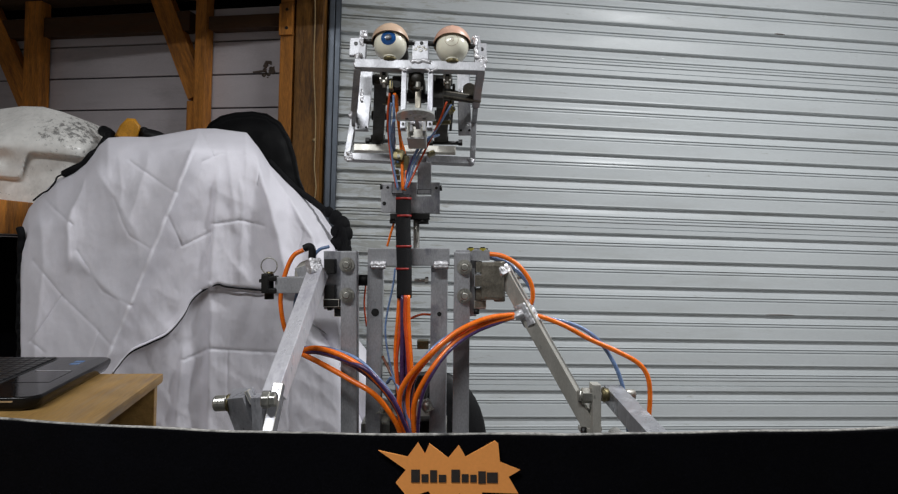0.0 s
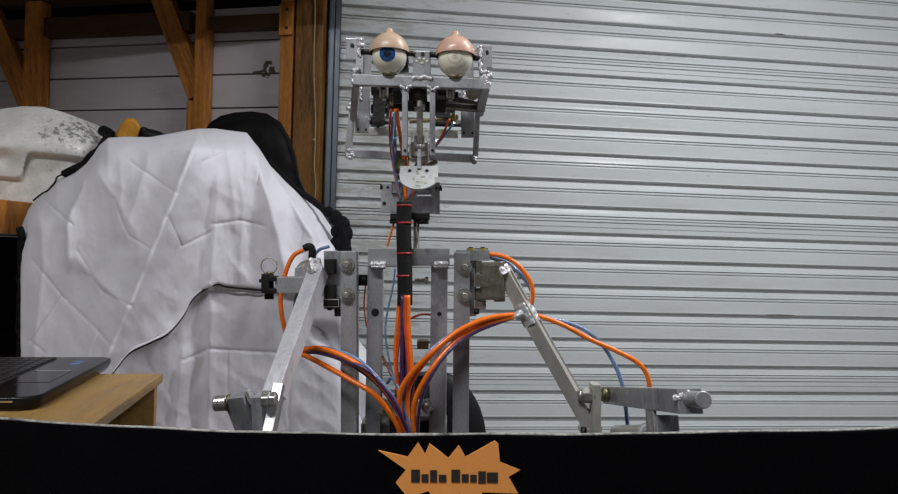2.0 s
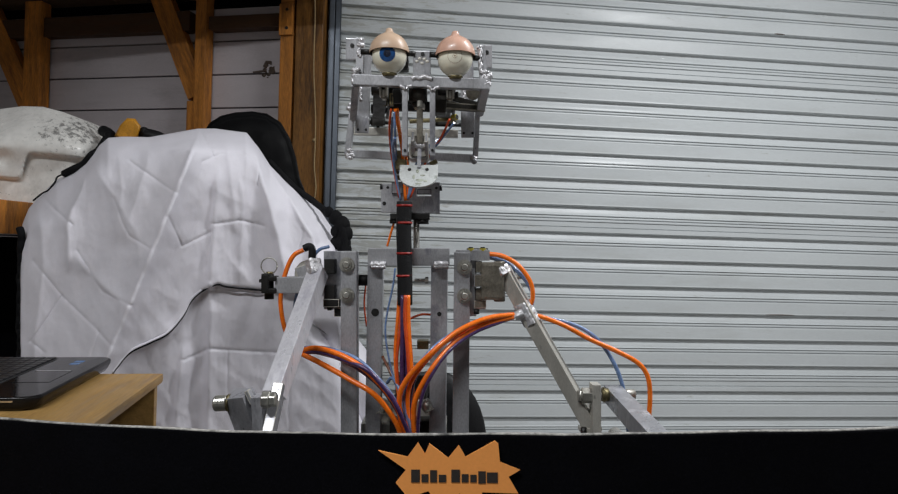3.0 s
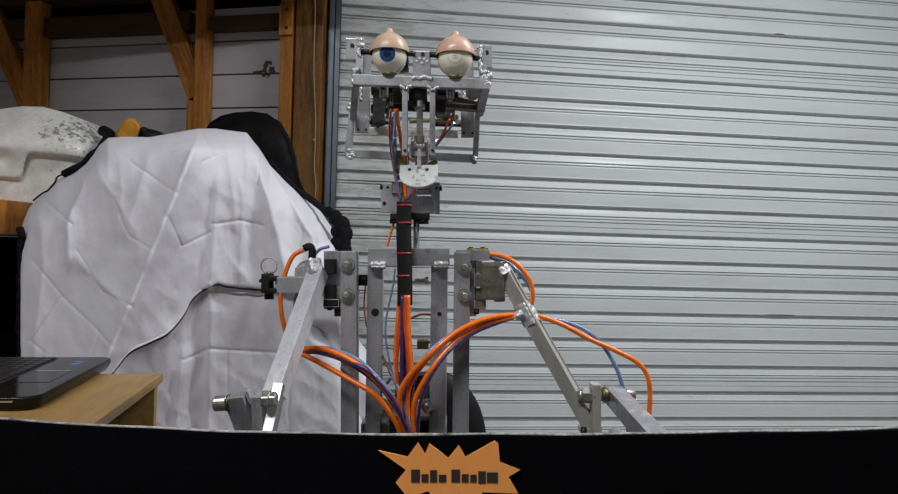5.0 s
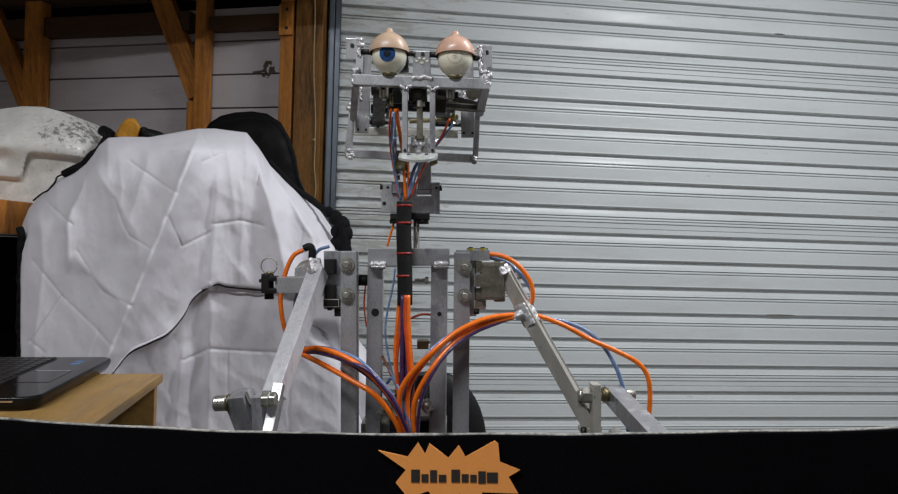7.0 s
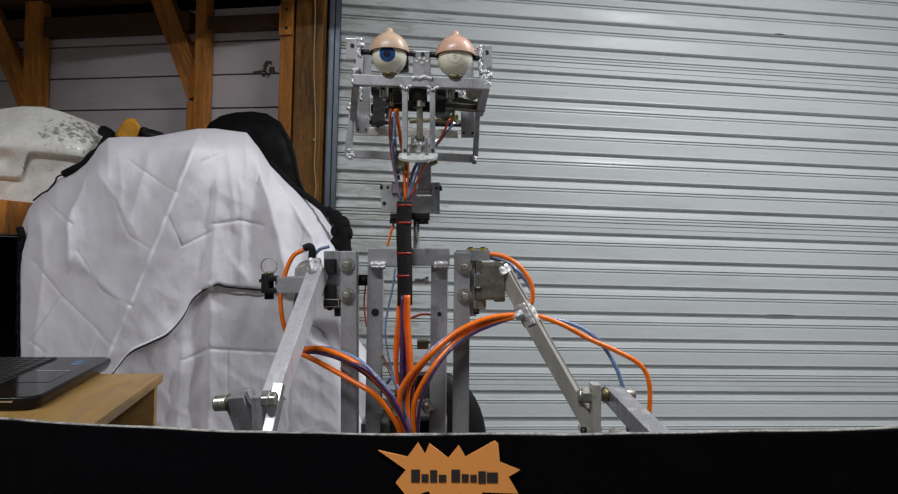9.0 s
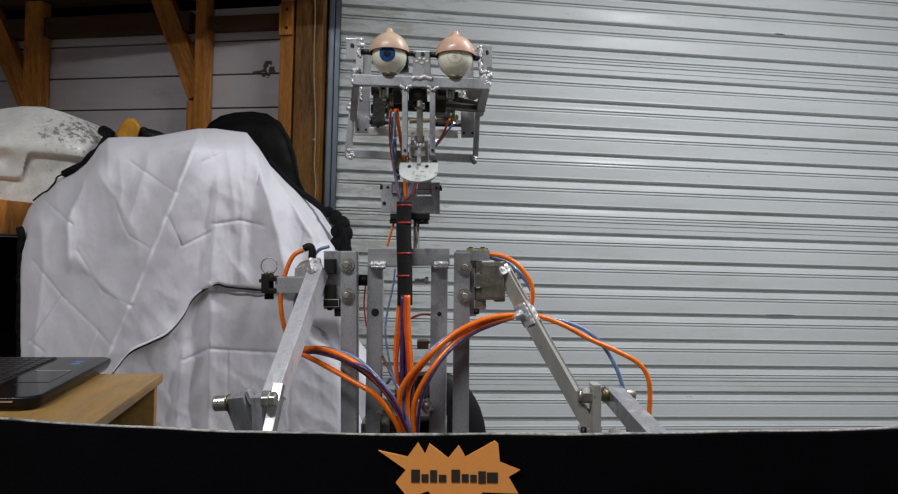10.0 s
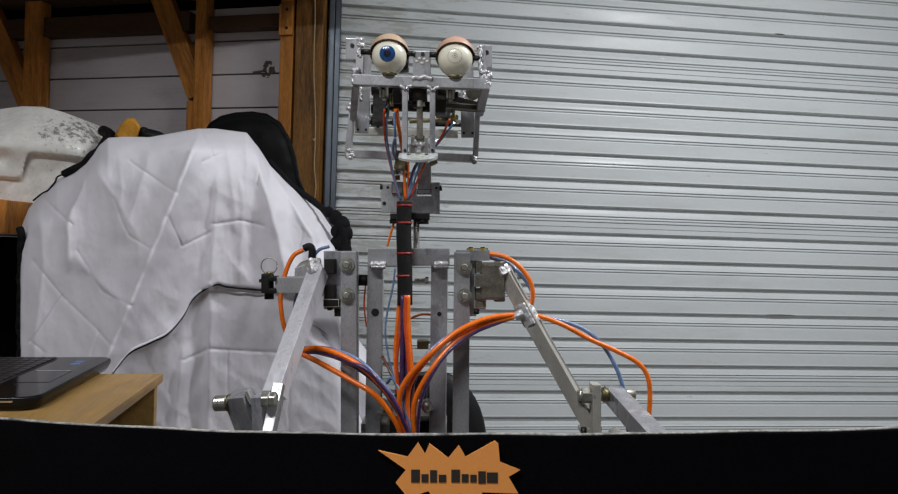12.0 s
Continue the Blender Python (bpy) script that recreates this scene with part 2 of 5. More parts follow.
    def hose(self, mat, points, r, steps=8, sides=10):
        line = spline(points, steps)
        rings = []
        side = Vector((0.3, 1, 0.2))
        for i, p in enumerate(line):
            t = (line[min(i + 1, len(line) - 1)] - line[max(i - 1, 0)]).normalized()
            u = (side - t * side.dot(t)).normalized()
            side = u
            w = t.cross(u)
            rings.append([p + r * (math.cos(a) * u + math.sin(a) * w) for a in (2 * math.pi * q / sides for q in range(sides))])
        return self.loft(mat, rings)

    def foil(self, mat, a, b, w, seed=0):
        """Crumpled sheet wrapped round a square bar."""
        a, b = Vector(a), Vector(b)
        t = (b - a).normalized()
        u = (Vector((0, 1, 0)) - t * t.y).normalized()
        v = t.cross(u)
        rings = []
        for i in range(13):
            c = a.lerp(b, i / 12)
            ring = []
            for q in range(20):
                ang = 2 * math.pi * q / 20 + 0.5
                rad = w * (0.62 + 0.07 * math.cos(4 * ang))
                p = c + rad * (math.cos(ang) * u + math.sin(ang) * v)
                ring.append(p + (u * math.cos(ang) + v * math.sin(ang)) * 0.09 * w * noise.noise(p * 190 + Vector((seed, 0, 0))) + t * 0.12 * w * noise.noise(p * 120 + Vector((0, seed, 5))))
            rings.append(ring)
        return self.loft(mat, rings, smooth=False)

    def prism(self, mat, outline, depth, m=None, bevel=0.0):
        """An outline in x, z given thickness along y."""
        m = m or Matrix()
        front = [m @ Vector((x, -depth / 2, z)) for x, z in outline]
        back = [m @ Vector((x, depth / 2, z)) for x, z in outline]
        return self.loft(mat, [front, back], smooth=False)

    def link(self, name, parent=None, label="", m=None, smooth_all=False):
        bmesh.ops.recalc_face_normals(self.bm, faces=self.bm.faces)
        me = bpy.data.meshes.new(name)
        self.bm.to_mesh(me)
        self.bm.free()
        for mat in self.mats:
            me.materials.append(mat)
        ob = new(name, me)
        if parent:
            ob.parent = parent
        if m is not None:
            ob.matrix_basis = m
        if label:
            tagged(ob, label)
        return ob


def spline(points, steps):
    p = [Vector(q) for q in points]
    p = [2 * p[0] - p[1], *p, 2 * p[-1] - p[-2]]
    out = []
    for i in range(1, len(p) - 2):
        a, b, c, d = p[i - 1:i + 3]
        for s in range(steps):
            t = s / steps
            out.append(0.5 * (2 * b + (c - a) * t + (2 * a - 5 * b + 4 * c - d) * t * t + (3 * b - a - 3 * c + d) * t ** 3))
    out.append(p[-2])
    return out


def lerp_table(table, x):
    """Straight-line reading of a small table of (x, value)."""
    if x <= table[0][0]:
        return table[0][1]
    for (x0, v0), (x1, v1) in zip(table, table[1:]):
        if x <= x1:
            return v0 + (v1 - v0) * (x - x0) / (x1 - x0)
    return table[-1][1]


def hill(x, centre, width):
    return math.exp(-((x - centre) / width) ** 2)


SHEET = 1079.08
LEAN = pose(*EYE, 0, -1.7, 0)


def spot(a, b, d):
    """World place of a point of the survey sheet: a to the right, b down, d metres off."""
    return LEAN @ Vector(((a - 784) / SHEET * d, d, (431 - b) / SHEET * d))


def structure(ob, label="", category=""):
    return tagged(ob, label, category, kind="structure")


# ---- the shed ----
def shed():
    structure(Build().box(CONCRETE, (0, 0.4, -0.05), (7.6, 6.4, 0.1), bevel=0).link("floor"), "grey concrete shed floor", "floor")
    structure(Build().box(CEIL, (0, 0.4, 2.75), (7.6, 6.4, 0.1), bevel=0).link("ceiling"), "pale sheet ceiling of the shed", "ceiling")
    structure(Build().box(WALLPAINT, (-3.2, 0.2, 1.35), (0.1, 5.6, 2.7), bevel=0).link("wall_west"), "plain painted shed wall", "wall")
    structure(Build().box(WALLPAINT, (3.3, 0.2, 1.35), (0.1, 5.6, 2.7), bevel=0).link("wall_east"), "plain painted shed wall", "wall")
    structure(Build().box(WALLPAINT, (0, -2.4, 1.35), (6.6, 0.1, 2.7), bevel=0).link("wall_south"), "plain painted shed wall", "wall")
    structure(Build().box(WALLPAINT, (0, 3.1, 1.35), (6.6, 0.1, 2.7), bevel=0).link("wall_north"), "plain outer wall behind the cladding", "wall")
    # Two boards added out of view, only to keep lamp light off the corner.
    structure(Build().box(SHADE_BOARD, (-0.88, 2.22, 1.965), (0.98, 1.00, 0.04), bevel=0).link("loft_floor"), "unseen dark board added overhead to shade the corner", "loft")
    structure(Build().box(SHADE_BOARD, (-2.26, 1.92, 1.965), (1.776, 1.60, 0.04), bevel=0).link("loft_floor"), "unseen dark board added overhead to shade the corner", "loft")
    # Fixture bodies added above the two assumed lights.
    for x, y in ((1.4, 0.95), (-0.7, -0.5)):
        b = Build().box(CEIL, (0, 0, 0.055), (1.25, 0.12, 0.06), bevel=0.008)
        tagged(b.link("batten_lamp", m=pose(x, y, 2.6)), "assumed white ceiling batten, out of view", "lamp")


PITCH = 0.1026


def roller_door():
    """Curtain of ribbed steel: flat, sharp step, hollow, two beads, flat again; every sixth rib is a lapped sheet joint."""
    door = new("roller_door")
    door.matrix_basis = pose(-0.428, 2.3, 0, 0, 0, 6.135)
    tagged(door, "pale grey ribbed steel roller door, closed, slightly grimy", "roller door", kind="structure")
    # one rib's profile from the top down: height from its top, depth away from the room
    upper = [(0.0, 0.0), (0.0012, 0.0012), (0.0022, 0.0120), (0.0050, 0.0150), (0.0095, 0.0152), (0.0150, 0.0138), (0.0210, 0.0116), (0.0275, 0.0094), (0.0345, 0.0078),
             (0.0358, 0.0030), (0.0375, 0.0018), (0.0390, 0.0030), (0.0398, 0.0098), (0.0416, 0.0098), (0.0424, 0.0040), (0.0460, 0.0030), (0.0492, 0.0036), (0.0500, 0.0095),
             (0.0520, 0.0095), (0.0530, 0.0008), (0.0570, 0.0)]
    plain = upper + [(0.0960, 0.0), (0.1010, -0.0008), (PITCH - 0.0004, -0.0004)]
    lapped = upper + [(0.0610, 0.0), (0.0622, 0.0055), (0.0636, 0.0060), (0.0650, 0.0025), (0.0815, 0.0025), (0.0828, 0.0062), (0.0842, 0.0062), (0.0852, 0.0), (PITCH - 0.0004, -0.0004)]
    width, n_x = 3.15, 24
    sheets = []
    for profile in (plain, lapped):
        ring = lambda x: [Vector((x, dy, -h)) for h, dy in profile] + [Vector((x, 0.028, -PITCH)), Vector((x, 0.028, 0.0))]
        b = Build().loft(DOOR, [ring(width * i / n_x) for i in range(n_x + 1)], smooth=False)
        sheets.append(b.link("slat", door))
    for k in range(21):
        proto = sheets[1 if k % 6 == 4 else 0]
        slat = proto if k in (0, 4) else new("slat", proto.data)
        slat.parent = door
        slat.matrix_basis = pose(0, 0.0006 * math.sin(2.1 * k), 1.8939 + PITCH * (3 - k))
    for x, z, w in ((1.741, 1.8954, 0.055), (1.780, 0.7658, 0.130)):
        Build().ball(HOLE, (x, 0.0, z), 1, (w / 2, 0.0022, 0.0022), seg=16).link("scratch", door, "dark scratch in the paint")
    track = Build()
    track.box(TRACK, (-0.0275, -0.005, 1.2), (0.021, 0.05, 2.4), bevel=0.004)
    track.box(RUBBER, (-0.040, -0.001, 1.2), (0.003, 0.05, 2.4))
    track.box(VINYL, (-0.0065, -0.013, 1.2), (0.019, 0.042, 2.4))
    tagged(track.link("door_track", m=pose(-0.428, 2.3, 0, 0, 0, 6.135)), "blue-grey galvanised guide track beside the roller door", "door track", kind="structure")


LEFT = pose(-0.428, 2.3, 0, 0, 0, -11.3)


def timber(name, label, mat, a, b, w, h, y=-0.045, category="timber"):
    """A stick of framing in the plane of the clad wall."""
    ob = Build().beam(mat, (0, 0, 0), (0, 0, math.dist(a, b)), w, h, bevel=0.003).link(name)
    d = Vector((b[0] - a[0], 0, b[1] - a[1]))
    ob.matrix_basis = LEFT @ Matrix.Translation((a[0], y, a[1])) @ pose(0, 0, 0, 0, math.degrees(math.atan2(d.x, d.z)), 0)
    return tagged(ob, label, category, kind="structure")


def clad_wall():
    wall = new("wall_clad")
    wall.matrix_basis = LEFT
    tagged(wall, "grey-mauve horizontal board cladding inside the shed, dented", "wall", kind="structure")
    board = None
    for k in range(-1, 13):
        z = 1.7695 - 0.1295 * k
        if board is None:
            b = Build().box(BOARD, (-1.35, 0.012, 0.0575), (2.6, 0.016, 0.1240), bevel=0.003)
            board = b.link("board", wall)
            ob = board
        else:
            ob = new("board", board.data)
            ob.parent = wall
        ob.matrix_basis = pose(0, 0, z - 0.12)
    # Black sheet that paints the unlit void above and behind the boards.
    Build().box(FELT_AND_VOID, (-1.35, 0.035, 1.1), (2.6, 0.02, 2.3), bevel=0).link("backing", wall)
    timber("stud", "rough pine stud against the cladding", PINE, (-1.297, 0), (-1.297, 1.945), 0.078, 0.050, -0.030)
    timber("stud", "rough pine stud against the cladding", PINE, (-0.541, 0), (-0.541, 1.945), 0.046, 0.050, -0.030)
    timber("jack_stud", "short pine stud carrying the brace", PINE, (-0.580, 0), (-0.580, 1.530), 0.030, 0.044, -0.028)
    timber("stud", "pine stud with a nailed cleat beside the door post", PINE, (-0.184, 0), (-0.184, 1.945), 0.052, 0.055, -0.033)
    timber("post", "thick dark-stained timber post beside the roller door", POSTWOOD, (-0.094, 0), (-0.094, 1.945), 0.106, 0.06, -0.035)
    timber("brace", "sloping pine brace leaning on the stud", PINE, (-0.733, 1.945), (-0.558, 1.552), 0.080, 0.040, -0.024)
    timber("brace", "sloping pine brace leaning on the stud", PINE, (-1.546, 1.945), (-1.310, 1.505), 0.086, 0.036, -0.026)
    # Both rails use darkened pine: the shade near the roof is in the colour.
    timber("rail", "pine rail high on the wall, shade put into its colour", PINE_SHADED, (-2.4, 1.842), (-0.60, 1.842), 0.076, 0.04, -0.02)
    timber("rail", "short pine rail above the cladding, shade put into its colour", PINE_SHADED, (-0.508, 1.824), (-0.211, 1.824), 0.048, 0.05, -0.03)
    # cleat with its nails
    b = Build().box(PINE, (-0.185, -0.066, 1.818), (0.052, 0.012, 0.115), bevel=0.002)
    for z in (1.785, 1.853):
        b.rod(DARK, (-0.180, -0.071, z), (-0.180, -0.074, z), 0.006, sides=10)
    tagged(b.link("nail_cleat", m=LEFT), "small pine cleat with two nail heads on the stud", "cleat")
    # torn knot of paint
    rnd = random.Random(5)
    b = Build()
    for i in range(26):
        a = rnd.uniform(0, 6.3)
        r = rnd.uniform(0.008, 0.024)
        b.ball(HOLE, (-0.290 + r * math.cos(a) * 1.1, 0.004, 1.655 + r * math.sin(a) * 1.3), rnd.uniform(0.003, 0.009), (1.3, 0.35, 1), seg=8)
    b.beam(HOLE, (-0.35, 0.003, 1.648), (-0.30, 0.003, 1.652), 0.008, 0.006)
    tagged(b.link("paint_scar", m=LEFT), "torn dark scar in the painted boards", "paint scar", kind="structure")
    # hanging cord with a knot
    pts = [(-0.078 + 0.003 * i + 0.003 * math.sin(i * 1.3), -0.070, 1.94 - 0.083 * i) for i in range(9)]
    b = Build().hose(CORD, pts + [(-0.048, -0.070, 1.20), (-0.056, -0.070, 1.14)], 0.0026)
    b.ball(CORD, (-0.060, -0.071, 1.373), 0.0065, seg=10)
    tagged(b.link("pull_cord", m=LEFT), "thin old cord with a knot hanging on the post", "cord")


# ---- shelf corner with fairing and quilt ----
def shelf():
    s = new("storage_shelf")
    s.location = (-1.45, 1.85, 0)
    tagged(s, "rough pine shelf edge holding a white fairing", "shelf")
    Build().box(PINE, (-0.1, 0, 1.045), (0.75, 0.5, 0.09), bevel=0.004).link("shelf_top", s)
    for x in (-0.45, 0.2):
        Build().box(PINE_SHADED, (x, 0.1, 0.5), (0.07, 0.09, 1.0), bevel=0.003).link("leg", s)
    # Black sheet added where the space below the shelf is merely unlit.
    Build().box(FELT_AND_VOID, (-0.1, 0.2, 0.5), (0.62, 0.02, 0.98), bevel=0).link("back_panel", s, "black panel added for the dark space below the shelf")


def fairing():
    """Scuffed white moulded shell with a stepped recess."""
    b = Build()
    top = [(-140, 235), (-80, 205), (0, 190), (40, 185), (75, 186), (110, 195), (160, 214), (192, 228), (205, 236)]
    cols, rows = 150, 120
    rings = []
    d0 = 1.72
    for i in range(cols + 1):
        a = -140 + 340 * i / cols
        t = lerp_table(top, a)
        ring = []
        for j in range(rows + 1):
            q = j / rows
            e = t + (366 - t) * q
            # bulge of the shell, rounded over at the top and the end
            d = d0 + 0.10 * (1 - min(1, q / 0.45)) ** 2.2 + 0.16 * max(0, (a - 110) / 90) ** 2 - 0.02 * hill(e, 250, 30)
            ledge = 266 + (a - 45) * 0.10 + 48 * (1 / (1 + math.exp((a - 42) / 3)))
            d += 0.020 / (1 + math.exp(-max(-30, min(30, (e - ledge) / 0.9)))) * (1 if a < 137 else math.exp(-(a - 137) / 6))
            d += 0.016 * hill(a, 8, 16) * hill(e, 275, 14)
            d += 0.002 * noise.noise((a * 0.05, e * 0.05, 2))
            ring.append(spot(a, e, d))
        ring += [spot(a, 366, 1.95), spot(a, t + 3, 1.95)]
        rings.append(ring)
    b.loft(FAIRING, rings)
    root = new("white_fairing")
    root.location = spot(40, 366, 1.75)
    tagged(root, "scuffed white moulded plastic fairing on the shelf", "fairing")
    o = b.link("shell", root)
    o.matrix_basis = root.matrix_basis.inverted()
    b = Build()
    rnd = random.Random(3)
    for i in range(7):
        b.ball(HOLE, spot(8 + rnd.uniform(-9, 9), 276 + rnd.uniform(-5, 5), d0 + 0.012), rnd.uniform(0.003, 0.006), (1.4, 0.5, 0.8), seg=8)
    o = b.link("bolt_hole", root, "dark broken bolt hole")
    o.matrix_basis = root.matrix_basis.inverted()
    b = Build().hose(RUBBER, [spot(180, 228, 1.80), spot(192, 236, 1.78), spot(186, 250, 1.74), spot(172, 268, 1.71)], 0.016)
    o = b.link("rubber_seal", root, "black rubber edge seal")
    o.matrix_basis = root.matrix_basis.inverted()


QUILT_TOP = [(38, 420), (42, 392), (52, 365), (66, 348), (100, 316), (130, 300), (152, 284), (176, 254), (190, 242), (215, 240), (262, 241), (305, 233), (345, 226),
             (375, 226), (430, 233), (450, 258), (470, 290), (500, 320), (545, 352), (566, 380), (582, 404), (590, 440), (600, 560), (640, 615), (652, 640)]


def near_line(a, e, pts):
    """Distance of every point from a run of straight stitches."""
    best = np.full(a.shape, 1e9)
    for (x0, y0), (x1, y1) in zip(pts, pts[1:]):
        dx, dy = x1 - x0, y1 - y0
        t = np.clip(((a - x0) * dx + (e - y0) * dy) / (dx * dx + dy * dy), 0, 1)
        best = np.minimum(best, np.hypot(a - x0 - t * dx, e - y0 - t * dy))
    return best


def crease(a, e, pts, height, front, behind):
    """A fold whose ridge follows a line: it drops off quickly on one side and slowly on the other."""
    ex, ax = [p[1] for p in pts], [p[0] for p in pts]
    s = a - np.interp(e, ex, ax)
    fade = np.clip((e - ex[0]) / 40, 0, 1) * np.clip((ex[-1] + 40 - e) / 40, 0, 1)
    fade = fade * fade * (3 - 2 * fade)
    return -height * fade * np.where(s > 0, np.exp(-np.maximum(s, 0) / front), np.exp(np.minimum(s, 0) / behind))


PIPING = [(196, 652), (204, 641), (227, 615), (262, 598), (293, 582), (319, 552), (333, 526), (352, 508), (379, 496), (398, 500), (458, 506), (560, 508)]
SEAMS = ([(352, 282), (388, 269), (425, 269), (454, 286)], [(352, 233), (372, 273)], [(454, 286), (451, 325)], [(372, 391), (418, 384), (464, 394)],
         [(293, 378), (316, 429), (369, 404)], [(319, 628), (366, 608), (490, 615), (600, 612)], [(397, 615), (398, 690)], [(505, 674), (507, 790)],
         [(69, 338), (99, 368)], [(135, 437), (181, 509), (227, 532)], [(227, 282), (306, 335)], [(200, 345), (215, 385), (226, 411), (263, 434)], [(57, 597), (78, 615)], [(175, 580), (160, 620)], [(99, 368), (128, 392)], [(520, 440), (530, 402)], [(109, 516), (56, 595)], [(109, 516), (171, 575), (194, 601)],
         [(60, 455), (109, 516)], [(150, 700), (260, 690)], [(369, 404), (366, 490)])


def quilt_depth(a, e):
    a, e = np.atleast_1d(np.asarray(a, float)), np.atleast_1d(np.asarray(e, float))
    t = np.interp(a, [p[0] for p in QUILT_TOP], [p[1] for p in QUILT_TOP])
    down = np.maximum(0, e - t)
    d = 1.50 + 0.16 * np.exp(-down / 24) - 0.00006 * down
    # the broad fold from the peak to the desk, and the folds beside it
    d += crease(a, e, [(350, 226), (345, 240), (306, 338), (247, 483), (186, 625), (120, 790), (70, 900)], 0.085, 92, 150)
    d += crease(a, e, [(352, 226), (346, 240), (307, 338), (248, 483), (187, 625), (120, 790), (70, 900)], 0.014, 24, 7)
    d += crease(a, e, [(350, 226), (345, 240), (306, 338), (247, 483), (186, 625), (120, 790), (70, 900)], 0.050, 66, 70)
    d += crease(a, e, [(262, 240), (258, 290), (240, 345), (222, 400)], 0.010, 34, 18)
    d += crease(a, e, [(160, 262), (172, 300), (205, 350), (235, 400), (245, 440)], 0.009, 26, 16)
    d += crease(a, e, [(125, 436), (150, 468), (196, 512), (212, 526)], 0.010, 34, 9)
    d += crease(a, e, [(392, 236), (402, 300), (410, 372)], 0.012, 22, 14)
    d += crease(a, e, [(418, 300), (424, 360), (420, 470)], 0.008, 18, 12)
    d += crease(a, e, [(436, 236), (454, 300), (474, 370), (484, 410), (500, 486)], 0.040, 40, 20)
    d += crease(a, e, [(446, 262), (470, 296), (508, 352), (545, 415), (560, 470)], 0.034, 34, 12)
    d += crease(a, e, [(382, 280), (374, 391), (366, 500)], 0.016, 26, 9)
    d += crease(a, e, [(369, 505), (366, 608), (362, 800)], 0.022, 70, 9)
    d += crease(a, e, [(322, 590), (312, 680), (304, 800)], 0.014, 20, 8)
    d += crease(a, e, [(160, 282), (146, 330), (126, 368), (119, 395), (121, 445)], 0.022, 40, 9)
    d += crease(a, e, [(70, 360), (78, 460), (62, 600), (60, 900)], 0.018, 36, 20)
    d += crease(a, e, [(205, 240), (214, 330), (205, 400)], 0.010, 40, 24)
    d += crease(a, e, [(545, 555), (600, 640), (640, 760)], -0.05, 60, 10)
    # the crumpled corner that turns away behind the shoulder
    turn = 1 / (1 + np.exp(-np.clip((a - np.interp(e, [320, 440], [520, 556])) / 6, -30, 30))) * np.clip((450 - e) / 20, 0, 1)
    d += 0.040 * turn
    # under layer beyond the piped edge
    lim = np.interp(a, [p[0] for p in PIPING], [p[1] for p in PIPING])
    d += np.where((a > 204), 0.016 / (1 + np.exp(-np.clip((e - lim) / 1.3, -30, 30))), 0)
    # the under layer hangs back towards the floor
    d += np.where(a > 204, 0.00035 * np.clip(e - lim - 6, 0, 300), 0)
    for pts in SEAMS:
        n = near_line(a, e, pts)
        d += 0.0026 * np.exp(-(n / 2.0) ** 2) + 0.0016 * np.exp(-n / 11)
    w = np.array([0.0050 * noise.noise((x * 0.009, y * 0.009, 0.3)) + 0.0032 * noise.noise((x * 0.026 + y * 0.014, y * 0.014, 4.1)) - 0.0036 * abs(noise.noise((x * 0.021 - y * 0.014, y * 0.013, 9.4))) +
                  0.0050 * noise.noise(((x * 0.93 + y * 0.37) * 0.030, (y * 0.93 - x * 0.37) * 0.007, 6.1)) + 0.0020 * noise.noise((x * 0.055, y * 0.03, 7.7)) + 0.0006 * noise.noise((x * 0.15, y * 0.10, 1.7)) for x, y in zip(a.ravel(), e.ravel())])
    c = np.array([0.016 * noise.noise((x * 0.045, y * 0.040, 2.2)) + 0.006 * noise.noise((x * 0.11, y * 0.10, 3.9)) for x, y in zip(a.ravel(), e.ravel())])
    w = w + c * turn.ravel()
    return d - w.reshape(d.shape)


